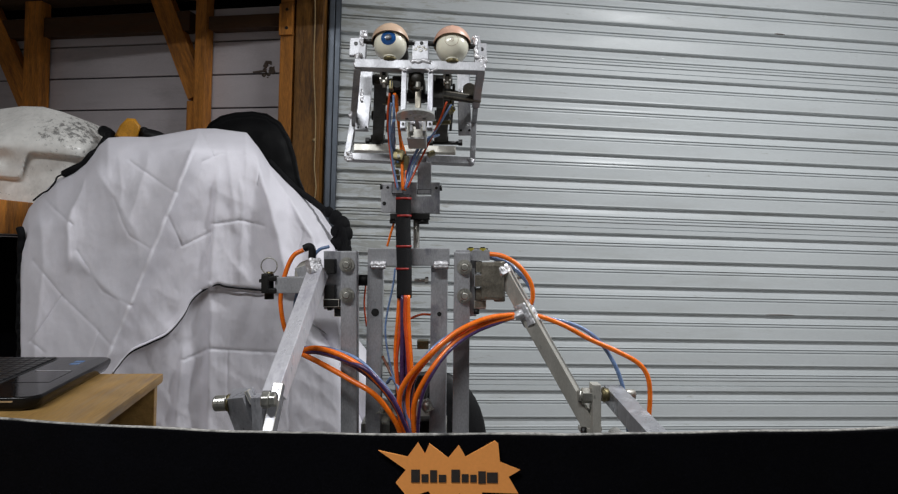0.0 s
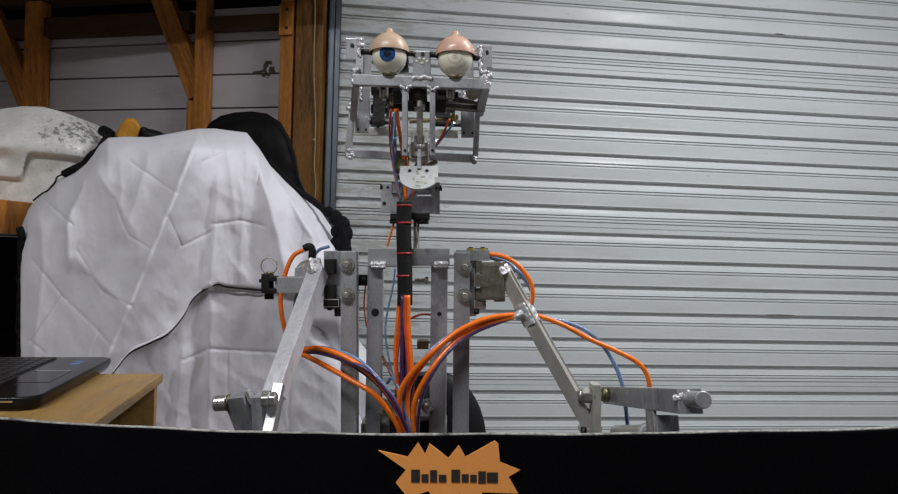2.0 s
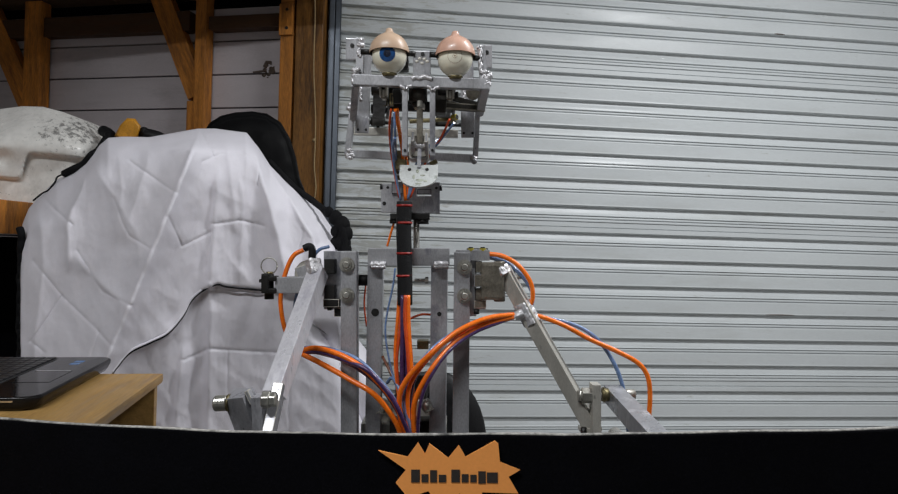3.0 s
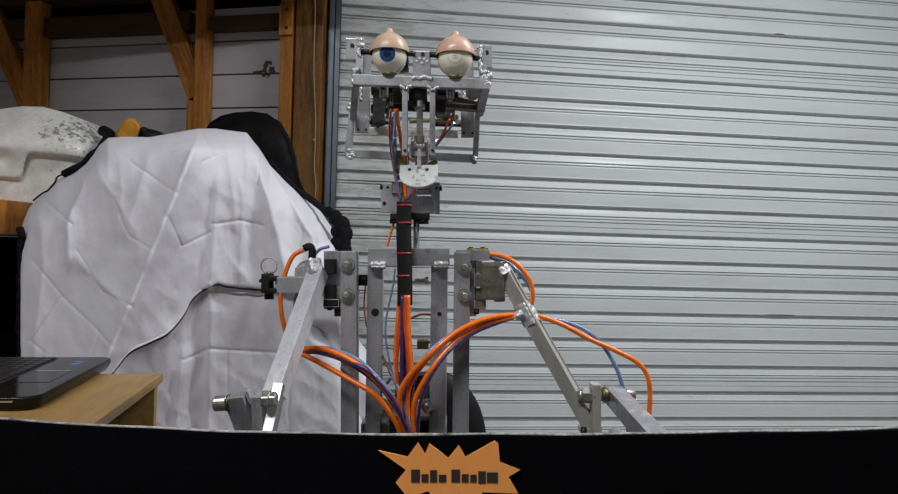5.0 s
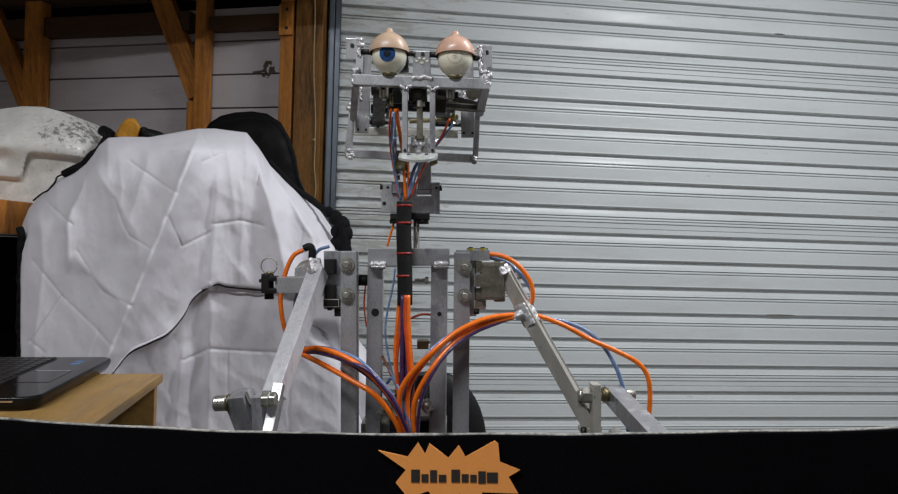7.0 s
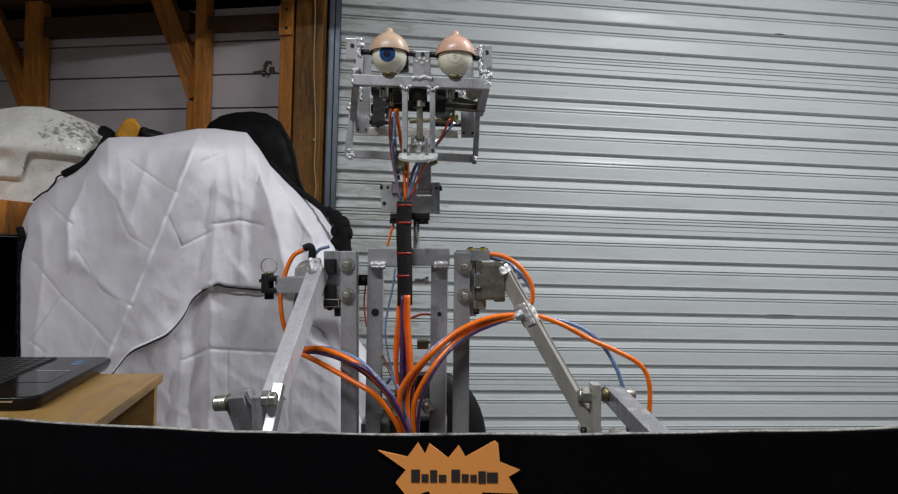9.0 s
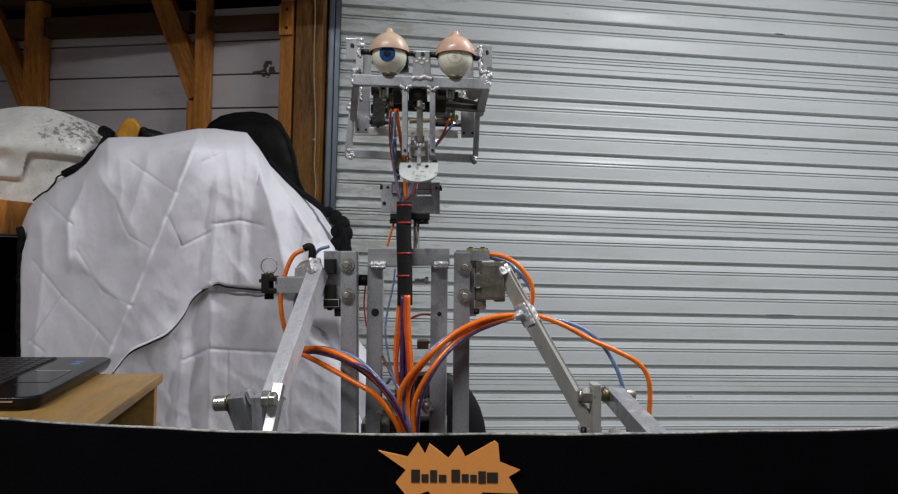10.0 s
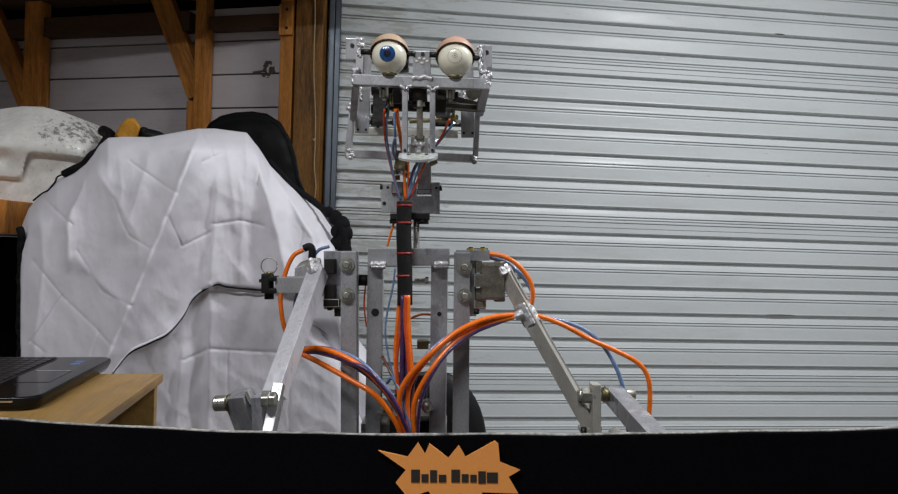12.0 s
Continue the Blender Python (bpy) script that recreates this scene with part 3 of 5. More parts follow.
def quilt():
    root = new("moving_blanket")
    root.location = spot(330, 780, 1.5)
    root.location.z = 0
    tagged(root, "white quilted moving blanket with black binding, draped over a machine", "blanket")
    inv = root.matrix_basis.inverted()
    cols, rows = 300, 260
    b = Build()
    rings = []
    ca = np.linspace(38, 650, cols + 1)
    ct = np.interp(ca, [p[0] for p in QUILT_TOP], [p[1] for p in QUILT_TOP])
    grid_a = np.repeat(ca[:, None], rows + 1, 1)
    grid_e = ct[:, None] + (900 - ct[:, None]) * np.linspace(0, 1, rows + 1)[None, :] ** 1.15
    depth = quilt_depth(grid_a, grid_e)
    for i in range(cols + 1):
        rings.append([spot(grid_a[i, j] + 2 * noise.noise((grid_e[i, j] * 0.03, 1, 1)), grid_e[i, j], depth[i, j]) for j in range(rows + 1)])
    b.loft(FABRIC, rings, closed=False, caps=False)
    o = b.link("quilted_cloth", root)
    o.matrix_basis = inv
    so = o.modifiers.new("thick", "SOLIDIFY")
    so.thickness, so.offset = 0.006, 0
    # the part that hangs to the floor at the back
    back = Build()
    back.box(FABRIC, spot(330, 760, 1.80), (0.72, 0.14, 0.9), bevel=0.05)
    back.box(FABRIC, (spot(330, 760, 1.56).x, 1.66, 0.19), (0.80, 0.10, 0.38), bevel=0.04)
    o = back.link("cloth_lower_fall", root)
    o.matrix_basis = inv

    def edge(name, pts, r, mat, lab=""):
        o = Build().hose(mat, pts, r, 6, 8).link(name, root, lab)
        o.matrix_basis = inv

    edge("binding", [spot(58, 350, 1.60), spot(74, 337, 1.60), spot(84, 332, 1.60), spot(96, 318, 1.60), spot(101, 308, 1.60), spot(118, 302, 1.60)], 0.0022, FABRIC_EDGE, "thin black edge binding")
    edge("binding", [spot(112, 303, 1.61), spot(128, 295, 1.60), spot(146, 286, 1.61), spot(160, 270, 1.61), spot(172, 262, 1.63), spot(187, 240, 1.65)], 0.0095, FABRIC_EDGE, "black edge binding")
    edge("binding", [spot(36 + 3.5 * noise.noise((i * 0.9, 0.5, 2.0)), 398 + 11 * i, 1.50 - 0.004 * (i % 2)) for i in range(34)], 0.0085, FABRIC_EDGE, "ragged black edge binding")
    edge("binding", [spot(470, 282, 1.64), spot(492, 305, 1.62), spot(515, 328, 1.61), spot(548, 352, 1.59), spot(580, 378, 1.57), spot(600, 404, 1.56), spot(602, 440, 1.56)], 0.009, FABRIC_EDGE, "thick black edge binding")
    lumps = Build()
    for a, e, k in ((574, 370, 0.013), (586, 380, 0.018), (597, 392, 0.021), (602, 408, 0.021), (598, 424, 0.022), (602, 436, 0.018), (588, 404, 0.016), (586, 424, 0.015)):
        lumps.ball(FABRIC_EDGE, spot(a, e, 1.57), k, (1, 0.8, 1.1), seg=14)
    o = lumps.link("bunched_binding", root, "bunched black edge cloth")
    o.matrix_basis = inv
    line = PIPING[:8]
    edge("piping", [spot(a, e - 2.5, quilt_depth(a, e - 5)[0] - 0.002) for a, e in line], 0.0024, FABRIC, "white corded piping")
    # Black run: true binding at the right, further left it draws gap shade.
    line = PIPING[:-1]
    edge("seam_binding", [spot(a, e + 1, quilt_depth(a, e - 4)[0] - 0.001) for a, e in line], 0.0021, FABRIC_EDGE, "black binding, drawn on leftwards as shade under the piping")
    line = [(546, 566), (570, 582), (600, 602), (625, 625)]
    edge("piping", [spot(a, e, quilt_depth(a, e)[0] - 0.003) for a, e in line], 0.0019, THREAD, "dark piping seam")


def covered_things():
    out = [(352, 236), (366, 214), (385, 202), (410, 196), (440, 194), (466, 198), (490, 213), (506, 240), (517, 275), (524, 312), (540, 352), (470, 365), (380, 330)]
    def ring(d, k):
        return [spot(445 + (a - 445) * k, 285 + (e - 285) * k, d) for a, e in out]
    b = Build().loft(VINYL, [ring(1.86, 0.9), ring(1.85, 0.97), ring(1.82, 1.0), ring(1.72, 1.0), ring(1.70, 0.97), ring(1.695, 0.93), ring(1.70, 0.90), ring(1.69, 0.86), ring(1.68, 0.6), ring(1.68, 0.2)])
    tagged(b.link("vinyl_seat"), "black vinyl seat back poking out over the blanket", "seat")
    b = Build()
    out = [(200, 236), (210, 218), (222, 206), (236, 207), (246, 220), (240, 240), (215, 250)]
    ring = lambda d, k: [spot(224 + (a - 224) * k, 228 + (e - 228) * k, d) for a, e in out]
    b.loft(YELLOW, [ring(1.80, 0.85), ring(1.79, 1.0), ring(1.75, 1.0), ring(1.74, 0.8)])
    tagged(b.link("yellow_housing"), "worn yellow plastic housing behind the blanket", "housing")
    b = Build()
    b.ball(RUBBER, spot(266, 238, 1.8), 1, (0.055, 0.03, 0.02), (0, 12, 0), 18)
    b.ball(RUBBER, spot(252, 232, 1.79), 1, (0.014, 0.02, 0.018), (0, 0, 0), 12)
    tagged(b.link("rubber_grip"), "black rubber grip behind the blanket", "grip")


def desk():
    d = new("desk")
    d.matrix_basis = pose(-0.5475, 1.204, 0, 0, 0, 9.7)
    tagged(d, "small oak-laminate desk with rounded front edge", "desk")
    Build().box(DESK, (-0.36, -0.46, 0.7295), (0.72, 0.92, 0.018), bevel=0.0085).link("desktop", d)
    Build().box(DESK, (-0.345, -0.014, 0.358), (0.67, 0.018, 0.715), bevel=0.002).link("end_panel", d)
    Build().box(DESK, (-0.36, -0.84, 0.358), (0.66, 0.018, 0.715), bevel=0.002).link("end_panel", d)
    Build().box(DESK, (-0.50, -0.42, 0.45), (0.016, 0.82, 0.5), bevel=0.002).link("modesty_panel", d)


def laptop():
    p = new("laptop")
    p.matrix_basis = pose(-0.6620, 1.235, 0.7385, 0, 0, 10.8)
    tagged(p, "open dark glossy laptop on the desk", "laptop")
    # x runs back from the palm rest, y along the front edge
    b = Build()
    outline = []
    for cx, cy, a0 in ((-0.022, -0.022, 0), (-0.24, -0.022, 90), (-0.24, -0.308, 180), (-0.022, -0.308, 270)):
        for i in range(7):
            a = math.radians(a0 + 90 * i / 6)
            outline.append((cx + 0.022 * math.cos(a), cy + 0.022 * math.sin(a)))
    ring = lambda z, k: [Vector((-0.13 + (x + 0.13) * k, -0.165 + (y + 0.165) * k, z)) for x, y in outline]
    b.loft(LAPTOP, [ring(0.0, 0.945), ring(0.006, 0.972), ring(0.014, 0.995), ring(0.018, 1.0), ring(0.021, 0.996), ring(0.0225, 0.982)])
    b.link("base", p)
    Build().box(KEYCAP, (-0.158, -0.165, 0.0215), (0.128, 0.30, 0.003), bevel=0.001).link("keyboard_tray", p)
    key = None
    for r in range(6):
        for c in range(15):
            m = pose(-0.106 - 0.0185 * r, -0.026 - 0.0198 * c, 0.0245)
            if key is None:
                key = Build().box(KEYCAP, (0, 0, 0), (0.0158, 0.0172, 0.003), bevel=0.001).link("key", p)
            else:
                k = new("key", key.data)
                k.parent = p
                k.matrix_basis = m
                continue
            key.matrix_basis = m
    b = Build().box(LAPTOP, (-0.052, -0.185, 0.0222), (0.056, 0.09, 0.0016), bevel=0.0005)
    b.link("touchpad", p)
    # Chrome strip stands in for the lamp's highlight on the touchpad edge.
    Build().box(CHROME, (-0.055, -0.139, 0.0226), (0.055, 0.005, 0.002), bevel=0.0008).link("touchpad_button", p, "chrome strip drawn as the touchpad's highlight")
    Build().box(CHROME, (-0.075, -0.3285, 0.0165), (0.085, 0.003, 0.0035), bevel=0.001).link("side_trim", p, "chrome side trim")
    for i in range(2):
        Build().box(STICKER_BLUE, (-0.045, -0.05 - 0.022 * i, 0.0222), (0.016, 0.016, 0.0008), bevel=0).link("sticker", p, "small blue sticker")
    Build().box(LAPTOP, (-0.285, -0.165, 0.13), (0.012, 0.328, 0.235), (0, -14, 0), bevel=0.004).link("screen_lid", p)


def counter_box():
    """The black-covered board in front, bowed towards the middle."""
    root = new("black_counter_panel")
    root.location = (0, 0.56, 0)
    tagged(root, "black felt-covered panel with a worn pale top edge", "panel")
    xs = [-0.75 + 1.5 * i / 60 for i in range(61)]

    def top(x):
        return 0.8475 + 0.0297 * x * 1.0 + 0.0012 * noise.noise((x * 14, 0, 0))

    def bow(x):
        return 0.5 + (0.30 * x * x if x < 0 else 0.12 * x * x)

    b = Build()
    b.loft(FELT_AND_VOID, [[Vector((x, bow(x) - 0.56, z)) for z in (0.0, 0.3, 0.6, top(x) - 0.002)] +
                  [Vector((x, bow(x) - 0.559, top(x) - 0.0005))] +
                  [Vector((x, bow(x) - 0.5555, top(x) - 0.0005)), Vector((x, bow(x) - 0.5555, 0.0))] for x in xs], smooth=True)
    b.link("panel", root)
    b = Build()
    rag = lambda x: 0.0008 + 0.0010 * noise.noise((x * 60, 3, 0))
    b.loft(RAW_EDGE, [[Vector((x, bow(x) - 0.5585, top(x) - 0.001)), Vector((x, bow(x) - 0.5585, top(x) + rag(x) * 0.5)), Vector((x, bow(x) - 0.556, top(x) + rag(x))), Vector((x, bow(x) - 0.556, top(x) - 0.001))] for x in xs])
    b.link("worn_edge", root, "pale frayed board edge")
    for x in (-0.6, 0.6):
        Build().box(FELT_AND_VOID, (x, 0.04, 0.3), (0.02, 0.12, 0.6)).link("side_brace", root)


def burst_sign():
    """Orange paper burst with dark lettering bars."""
    root = new("paper_sign")
    root.matrix_basis = Matrix.Translation(spot(784, 822, 0.497)) @ pose(0, 0, 0, 0, -1.7, 0)
    tagged(root, "orange paper starburst sign with dark lettering on the panel", "sign")
    k = 0.497 / SHEET
    pts = [(661, 786), (712, 797), (730, 772), (742, 792), (750, 774), (783, 799), (801, 777), (813, 797), (864, 769), (870, 774), (873, 806), (908, 820),
           (888, 832), (905, 861), (842, 859), (838, 880), (802, 861), (770, 885), (748, 857), (712, 868), (691, 842), (709, 820)]
    out = [((a - 784) * k, (822 - e) * k) for a, e in pts]
    b = Build().prism(PAPER, out, 0.0012)
    b.link("paper", root)
    # one plain mark for each character: left, right, top, foot
    marks = [(718, 733, 819, 841), (736, 748, 827, 841), (751, 763, 820, 841), (766, 779, 828, 841), (788, 803, 819, 841), (806, 818, 827, 841), (821, 832, 828, 841), (835, 848, 822, 843), (850, 869, 824, 842)]
    for x0, x1, y0, y1 in marks:
        Build().box(INK, (((x0 + x1) / 2 - 784) * k, -0.001, (822 - (y0 + y1) / 2) * k), ((x1 - x0) * k, 0.0006, (y1 - y0) * k), bevel=0).link("lettering_mark", root, "dark ink mark")


def chair():
    c = new("office_chair")
    c.matrix_basis = pose(-0.02, 1.25, 0)
    tagged(c, "black padded chair behind the robot", "chair")
    Build().ball(RUBBER, (0, 0, 0.60), 1, (0.108, 0.04, 0.15), seg=28).link("backrest", c)
    Build().box(RUBBER, (0, -0.1, 0.42), (0.36, 0.36, 0.07), bevel=0.03).link("seat", c)
    Build().rod(DARK, (0, -0.1, 0.06), (0, -0.1, 0.4), 0.025).link("gas_post", c)
    for i in range(5):
        a = 2 * math.pi * i / 5
        Build().beam(DARK, (0, -0.1, 0.07), (0.26 * math.cos(a), -0.1 + 0.26 * math.sin(a), 0.03), 0.04, 0.03).link("leg", c)
    Build().box(DARK, (0, 0.02, 0.52), (0.05, 0.012, 0.2)).link("back_strut", c)


# ---- the robot ----
K = 0.95 / SHEET


def rp(a, b, y=0.0):
    """A place on the robot's own drawing: units of 0.88 mm, y behind the chest plane."""
    k = (0.95 + y) / SHEET
    return Vector(((a - 784) * k + 0.045, y, (431 - b) * k + 1.0))


def bolt(parent, a, e, y, r=11):
    b = Build()
    p = rp(a, e, y)
    n = Vector((0, -1, 0))
    b.rod(STEEL, p, p + n * 0.0025, r * K, sides=24)
    b.rod(STEEL, p + n * 0.0025, p + n * 0.009, r * 0.68 * K, sides=6)
    b.rod(STEEL, p + n * 0.009, p + n * 0.0105, r * 0.5 * K, r * 0.35 * K, sides=16)
    return b.link("bolt", parent, "zinc hex bolt with washer")


def plate(mat, a0, e0, a1, e1, y, depth, spin=0.0, bevel=0.0015):
    """An upright flat bar between two corners of the drawing, its front at y."""
    b = Build()
    p, q = rp(a0, e0, y), rp(a1, e1, y)
    b.box(mat, ((p.x + q.x) / 2, y + depth / 2, (p.z + q.z) / 2), (abs(q.x - p.x), depth, abs(q.z - p.z)), (0, spin, 0), bevel)
    return b


def add_plate(b, mat, a0, e0, a1, e1, y, depth, bevel=0.001):
    p, q = rp(a0, e0, y), rp(a1, e1, y)
    b.box(mat, ((p.x + q.x) / 2, y + depth / 2, (p.z + q.z) / 2), (abs(q.x - p.x), depth, abs(q.z - p.z)), (0, 0, 0), bevel)
    return b


def hole(b, a, e, y, r=3):
    p = rp(a, e, y)
    return b.rod(DARK, p + Vector((0, -0.0006, 0)), p + Vector((0, 0.002, 0)), r * K, sides=14)


robot = new("robot")
robot.matrix_basis = pose(*EYE, 0, -1.7, 0) @ Matrix.Translation((-0.045, 0.95, -1.0))
tagged(robot, "bare aluminium robot torso with cream eyes and orange air hoses", "robot")


def torso():
    def post(a_top, a_foot, w, e_top, y, mat=ALU):
        b = Build()
        t = rp(a_top, e_top, y)
        f = rp(a_foot, 757, y)
        low = t + (f - t) * ((t.z - 0.30) / (t.z - f.z))
        b.beam(mat, low, t, w * K, 0.025, bevel=0.002)
        return b
    o = post(611, 611, 28, 438, 0.0).link("outer_post", robot)
    bolt(o, 606, 462, -0.0125, 13)
    bolt(o, 606, 515, -0.0125, 13)
    o = post(807, 804, 28, 440, 0.0).link("outer_post", robot)
    bolt(o, 811, 466, -0.0125, 13)
    bolt(o, 811, 516, -0.0125, 13)
    b = post(657, 652, 27, 436, 0.03)
    hole(b, 655, 545, 0.0172, 7)
    b.link("inner_post", robot)
    b = post(768, 764, 30, 436, 0.03)
    hole(b, 767, 548, 0.0172, 4)
    b.link("inner_post", robot)
    b = plate(ALU, 643, 433, 785, 464, 0.008, 0.012)
    for a0 in (647, 757):
        b.hose(WELD, [rp(a0 + 5 * i, 461 + 1.5 * (i % 2), 0.006) for i in range(6)], 0.0052, 4, 10)
        b.hose(WELD, [rp(a0 + 1 + 5 * i, 465 + 1.2 * ((i + 1) % 2), 0.004) for i in range(6)], 0.0034, 4, 8)
    b.link("collar_bar", robot)
    # shoulder plates and hinges
    b = plate(ALU, 565, 438, 598, 540, 0.006, 0.012)
    b.link("shoulder_plate", robot)
    b = plate(ALU, 820, 438, 832, 552, 0.006, 0.012)
    add_plate(b, ALU, 796, 436, 855, 455, -0.004, 0.02)
    add_plate(b, DARK, 815, 433, 852, 440, 0.0, 0.012)
    add_plate(b, ALU_DULL, 828, 478, 845, 500, -0.004, 0.02)
    add_plate(b, ALU_DULL, 828, 525, 848, 540, -0.004, 0.02)
    b.link("shoulder_plate", robot)
    b = plate(DARK, 566, 452, 584, 478, -0.012, 0.03)
    add_plate(b, DARK, 566, 498, 584, 524, -0.012, 0.03)
    add_plate(b, ALU_DULL, 564, 522, 592, 536, -0.014, 0.03)
    add_plate(b, DARK, 571, 536, 579, 542, -0.01, 0.01)
    add_plate(b, ALU_DULL, 583, 537, 597, 553, -0.005, 0.015)
    b.link("shoulder_hinge", robot, "dark steel shoulder hinge")
    b = plate(BRONZE, 840, 458, 881, 524, -0.022, 0.040, 0, 0.005)
    add_plate(b, DARK, 830, 456, 842, 476, -0.012, 0.03)
    add_plate(b, DARK, 830, 504, 842, 524, -0.012, 0.03)
    add_plate(b, ALU, 828, 479, 844, 501, -0.020, 0.030)
    add_plate(b, ALU_DULL, 828, 524, 849, 538, -0.010, 0.024)
    b.rod(BRONZE, rp(872, 456, -0.006), rp(872, 526, -0.006), 10 * K, bevel=0.001)
    b.rod(DARK, rp(832, 540, -0.004), rp(832, 548, -0.004), 5 * K, sides=10)
    b.link("shoulder_hinge", robot, "dull bronze-grey shoulder hinge block")
    b = Build()
    for a in (822, 843):
        b.rod(GOLD, rp(a, 438, 0.0), rp(a, 433, 0.0), 5.5 * K, sides=8)
        b.rod(DARK, rp(a, 434, 0.0), rp(a, 431, 0.0), 4 * K, sides=8)
    b.link("hose_fitting", robot, "oily yellow-green hose fittings")
    b = Build()
    b.rod(DARK, rp(896, 482, 0.004), rp(896, 466, 0.004), 4 * K, sides=10)
    for e in (483, 504):
        b.rod(ALU_DULL, rp(892, e, 0.004), rp(912, e, 0.004), 4.2 * K, sides=10)
    b.rod(STEEL, rp(902, 492, 0.004), rp(906, 492, 0.004), 5 * K, sides=6)
    b.link("stop_pegs", robot, "small steel stop pegs")
    # lower cross pieces and valves between the posts
    b = plate(ALU_DULL, 660, 700, 760, 745, 0.06, 0.015)
    b.link("lower_cross_plate", robot)
    Build().rod(STEEL, rp(658, 708, 0.02), rp(672, 708, 0.06), 14 * K).link("clamp_bolt", robot)
    Build().rod(STEEL, rp(738, 712, -0.005), rp(752, 704, -0.005), 11 * K).rod(STEEL, rp(745, 708, 0.0), rp(745, 708, 0.06), 5 * K).link("clamp_bolt", robot)
    b = plate(DARK, 690, 655, 745, 700, 0.07, 0.03)
    b.link("valve_block", robot, "dark valve block")
    plate(DARK, 680, 735, 765, 757, 0.03, 0.03).link("lower_valve", robot, "dark valve block")
    b = plate(BRASS, 728, 595, 748, 610, 0.03, 0.02)
    b.rod(STEEL, rp(748, 597, 0.035), rp(756, 597, 0.035), 3 * K)
    b.link("brass_fitting", robot, "brass hose fitting")
    b = Build()
    b.rod(STEEL, rp(724, 489, 0.03), rp(744, 489, 0.03), 3 * K)
    b.rod(STEEL, rp(742, 489, 0.03), rp(748, 489, 0.03), 6 * K, sides=6)
    b.link("stop_bolt", robot)
    Build().rod(DARK, rp(624, 489, 0.03), rp(645, 489, 0.03), 10 * K).link("spacer", robot, "dark round spacer")
    b = plate(STEEL, 630, 740, 780, 1180, 0.04, 0.05)
    b.link("pelvis_block", robot)
    b = Build().box(ALU_DULL, (0, 0.04, 0.01), (0.3, 0.3, 0.02))
    b.box(ALU, (0, 0.04, 0.2), (0.06, 0.06, 0.37))
    b.link("foot_stand", robot)


def neck():
    b = plate(ALU, 665, 320, 706, 371, 0.012, 0.01)
    add_plate(b, ALU, 706, 342, 768, 372, 0.012, 0.01)
    add_plate(b, ALU, 706, 318, 728, 344, 0.012, 0.01)
    add_plate(b, ALU, 753, 318, 768, 344, 0.012, 0.01)
    add_plate(b, DARK, 684, 318, 704, 338, 0.008, 0.01)
    add_plate(b, DARK, 728, 330, 753, 339, 0.014, 0.01)
    hole(b, 762, 328, 0.012, 2.5)
    hole(b, 677, 327, 0.012, 2.5)
    hole(b, 671, 355, 0.012, 3.5)
    b.rod(DARK, rp(664, 326, 0.014), rp(668, 326, 0.014), 5 * K)
    b.rod(DARK, rp(768, 328, 0.014), rp(772, 328, 0.014), 5 * K)
    b.link("neck_bracket", robot)
    b = plate(DARK, 681, 372, 750, 383, 0.01, 0.02)
    b.rod(DARK, rp(689, 383, 0.02), rp(689, 390, 0.02), 9 * K)
    b.rod(DARK, rp(739, 383, 0.02), rp(739, 391, 0.02), 10 * K)
    b.rod(STEEL, rp(727, 383, 0.02), rp(727, 440, 0.02), 5.5 * K)
    b.link("neck_joint", robot, "dark neck joint with steel rod")
    b = plate(ALU, 729, 283, 753, 334, 0.018, 0.016)
    b.link("neck_tongue", robot)
    b = plate(BRASS, 690, 262, 700, 292, -0.006, 0.014)
    add_plate(b, BRASS, 700, 272, 714, 298, -0.004, 0.014)
    for a, e in ((692, 296), (706, 268), (694, 306), (710, 302)):
        b.rod(BRASS, rp(a, e, 0.0), rp(a, e + 8, 0.0), 4.5 * K, sides=8)
    b.rod(REDTAPE, rp(693, 308, 0.0), rp(693, 312, 0.0), 4.5 * K)
    b.link("air_manifold", robot, "brass air manifold")


def sleeve():
    b = Build()
    base = rp(706, 520, -0.012)
    line = [(706, 352), (705, 400), (706, 440), (707, 480), (707, 532)]
    pts = [rp(a, e, -0.012) - base for a, e in line]
    b.hose(BLACKTAPE, pts, 13.2 * K, 6, 18)
    for a, e in ((706, 389), (706, 442), (706, 481), (706, 359)):
        p = rp(a, e, -0.012) - base
        b.rod(REDTAPE, p - Vector((0, 0, 0.0016)), p + Vector((0, 0, 0.0016)), 13.9 * K, sides=18)
    return b.link("cable_sleeve", robot, "black cable sleeve with red ties", Matrix.Translation(base))


PIVOT = rp(733, 343, 0.044)
FRONT = -0.103
KF = (0.95 + FRONT) / SHEET


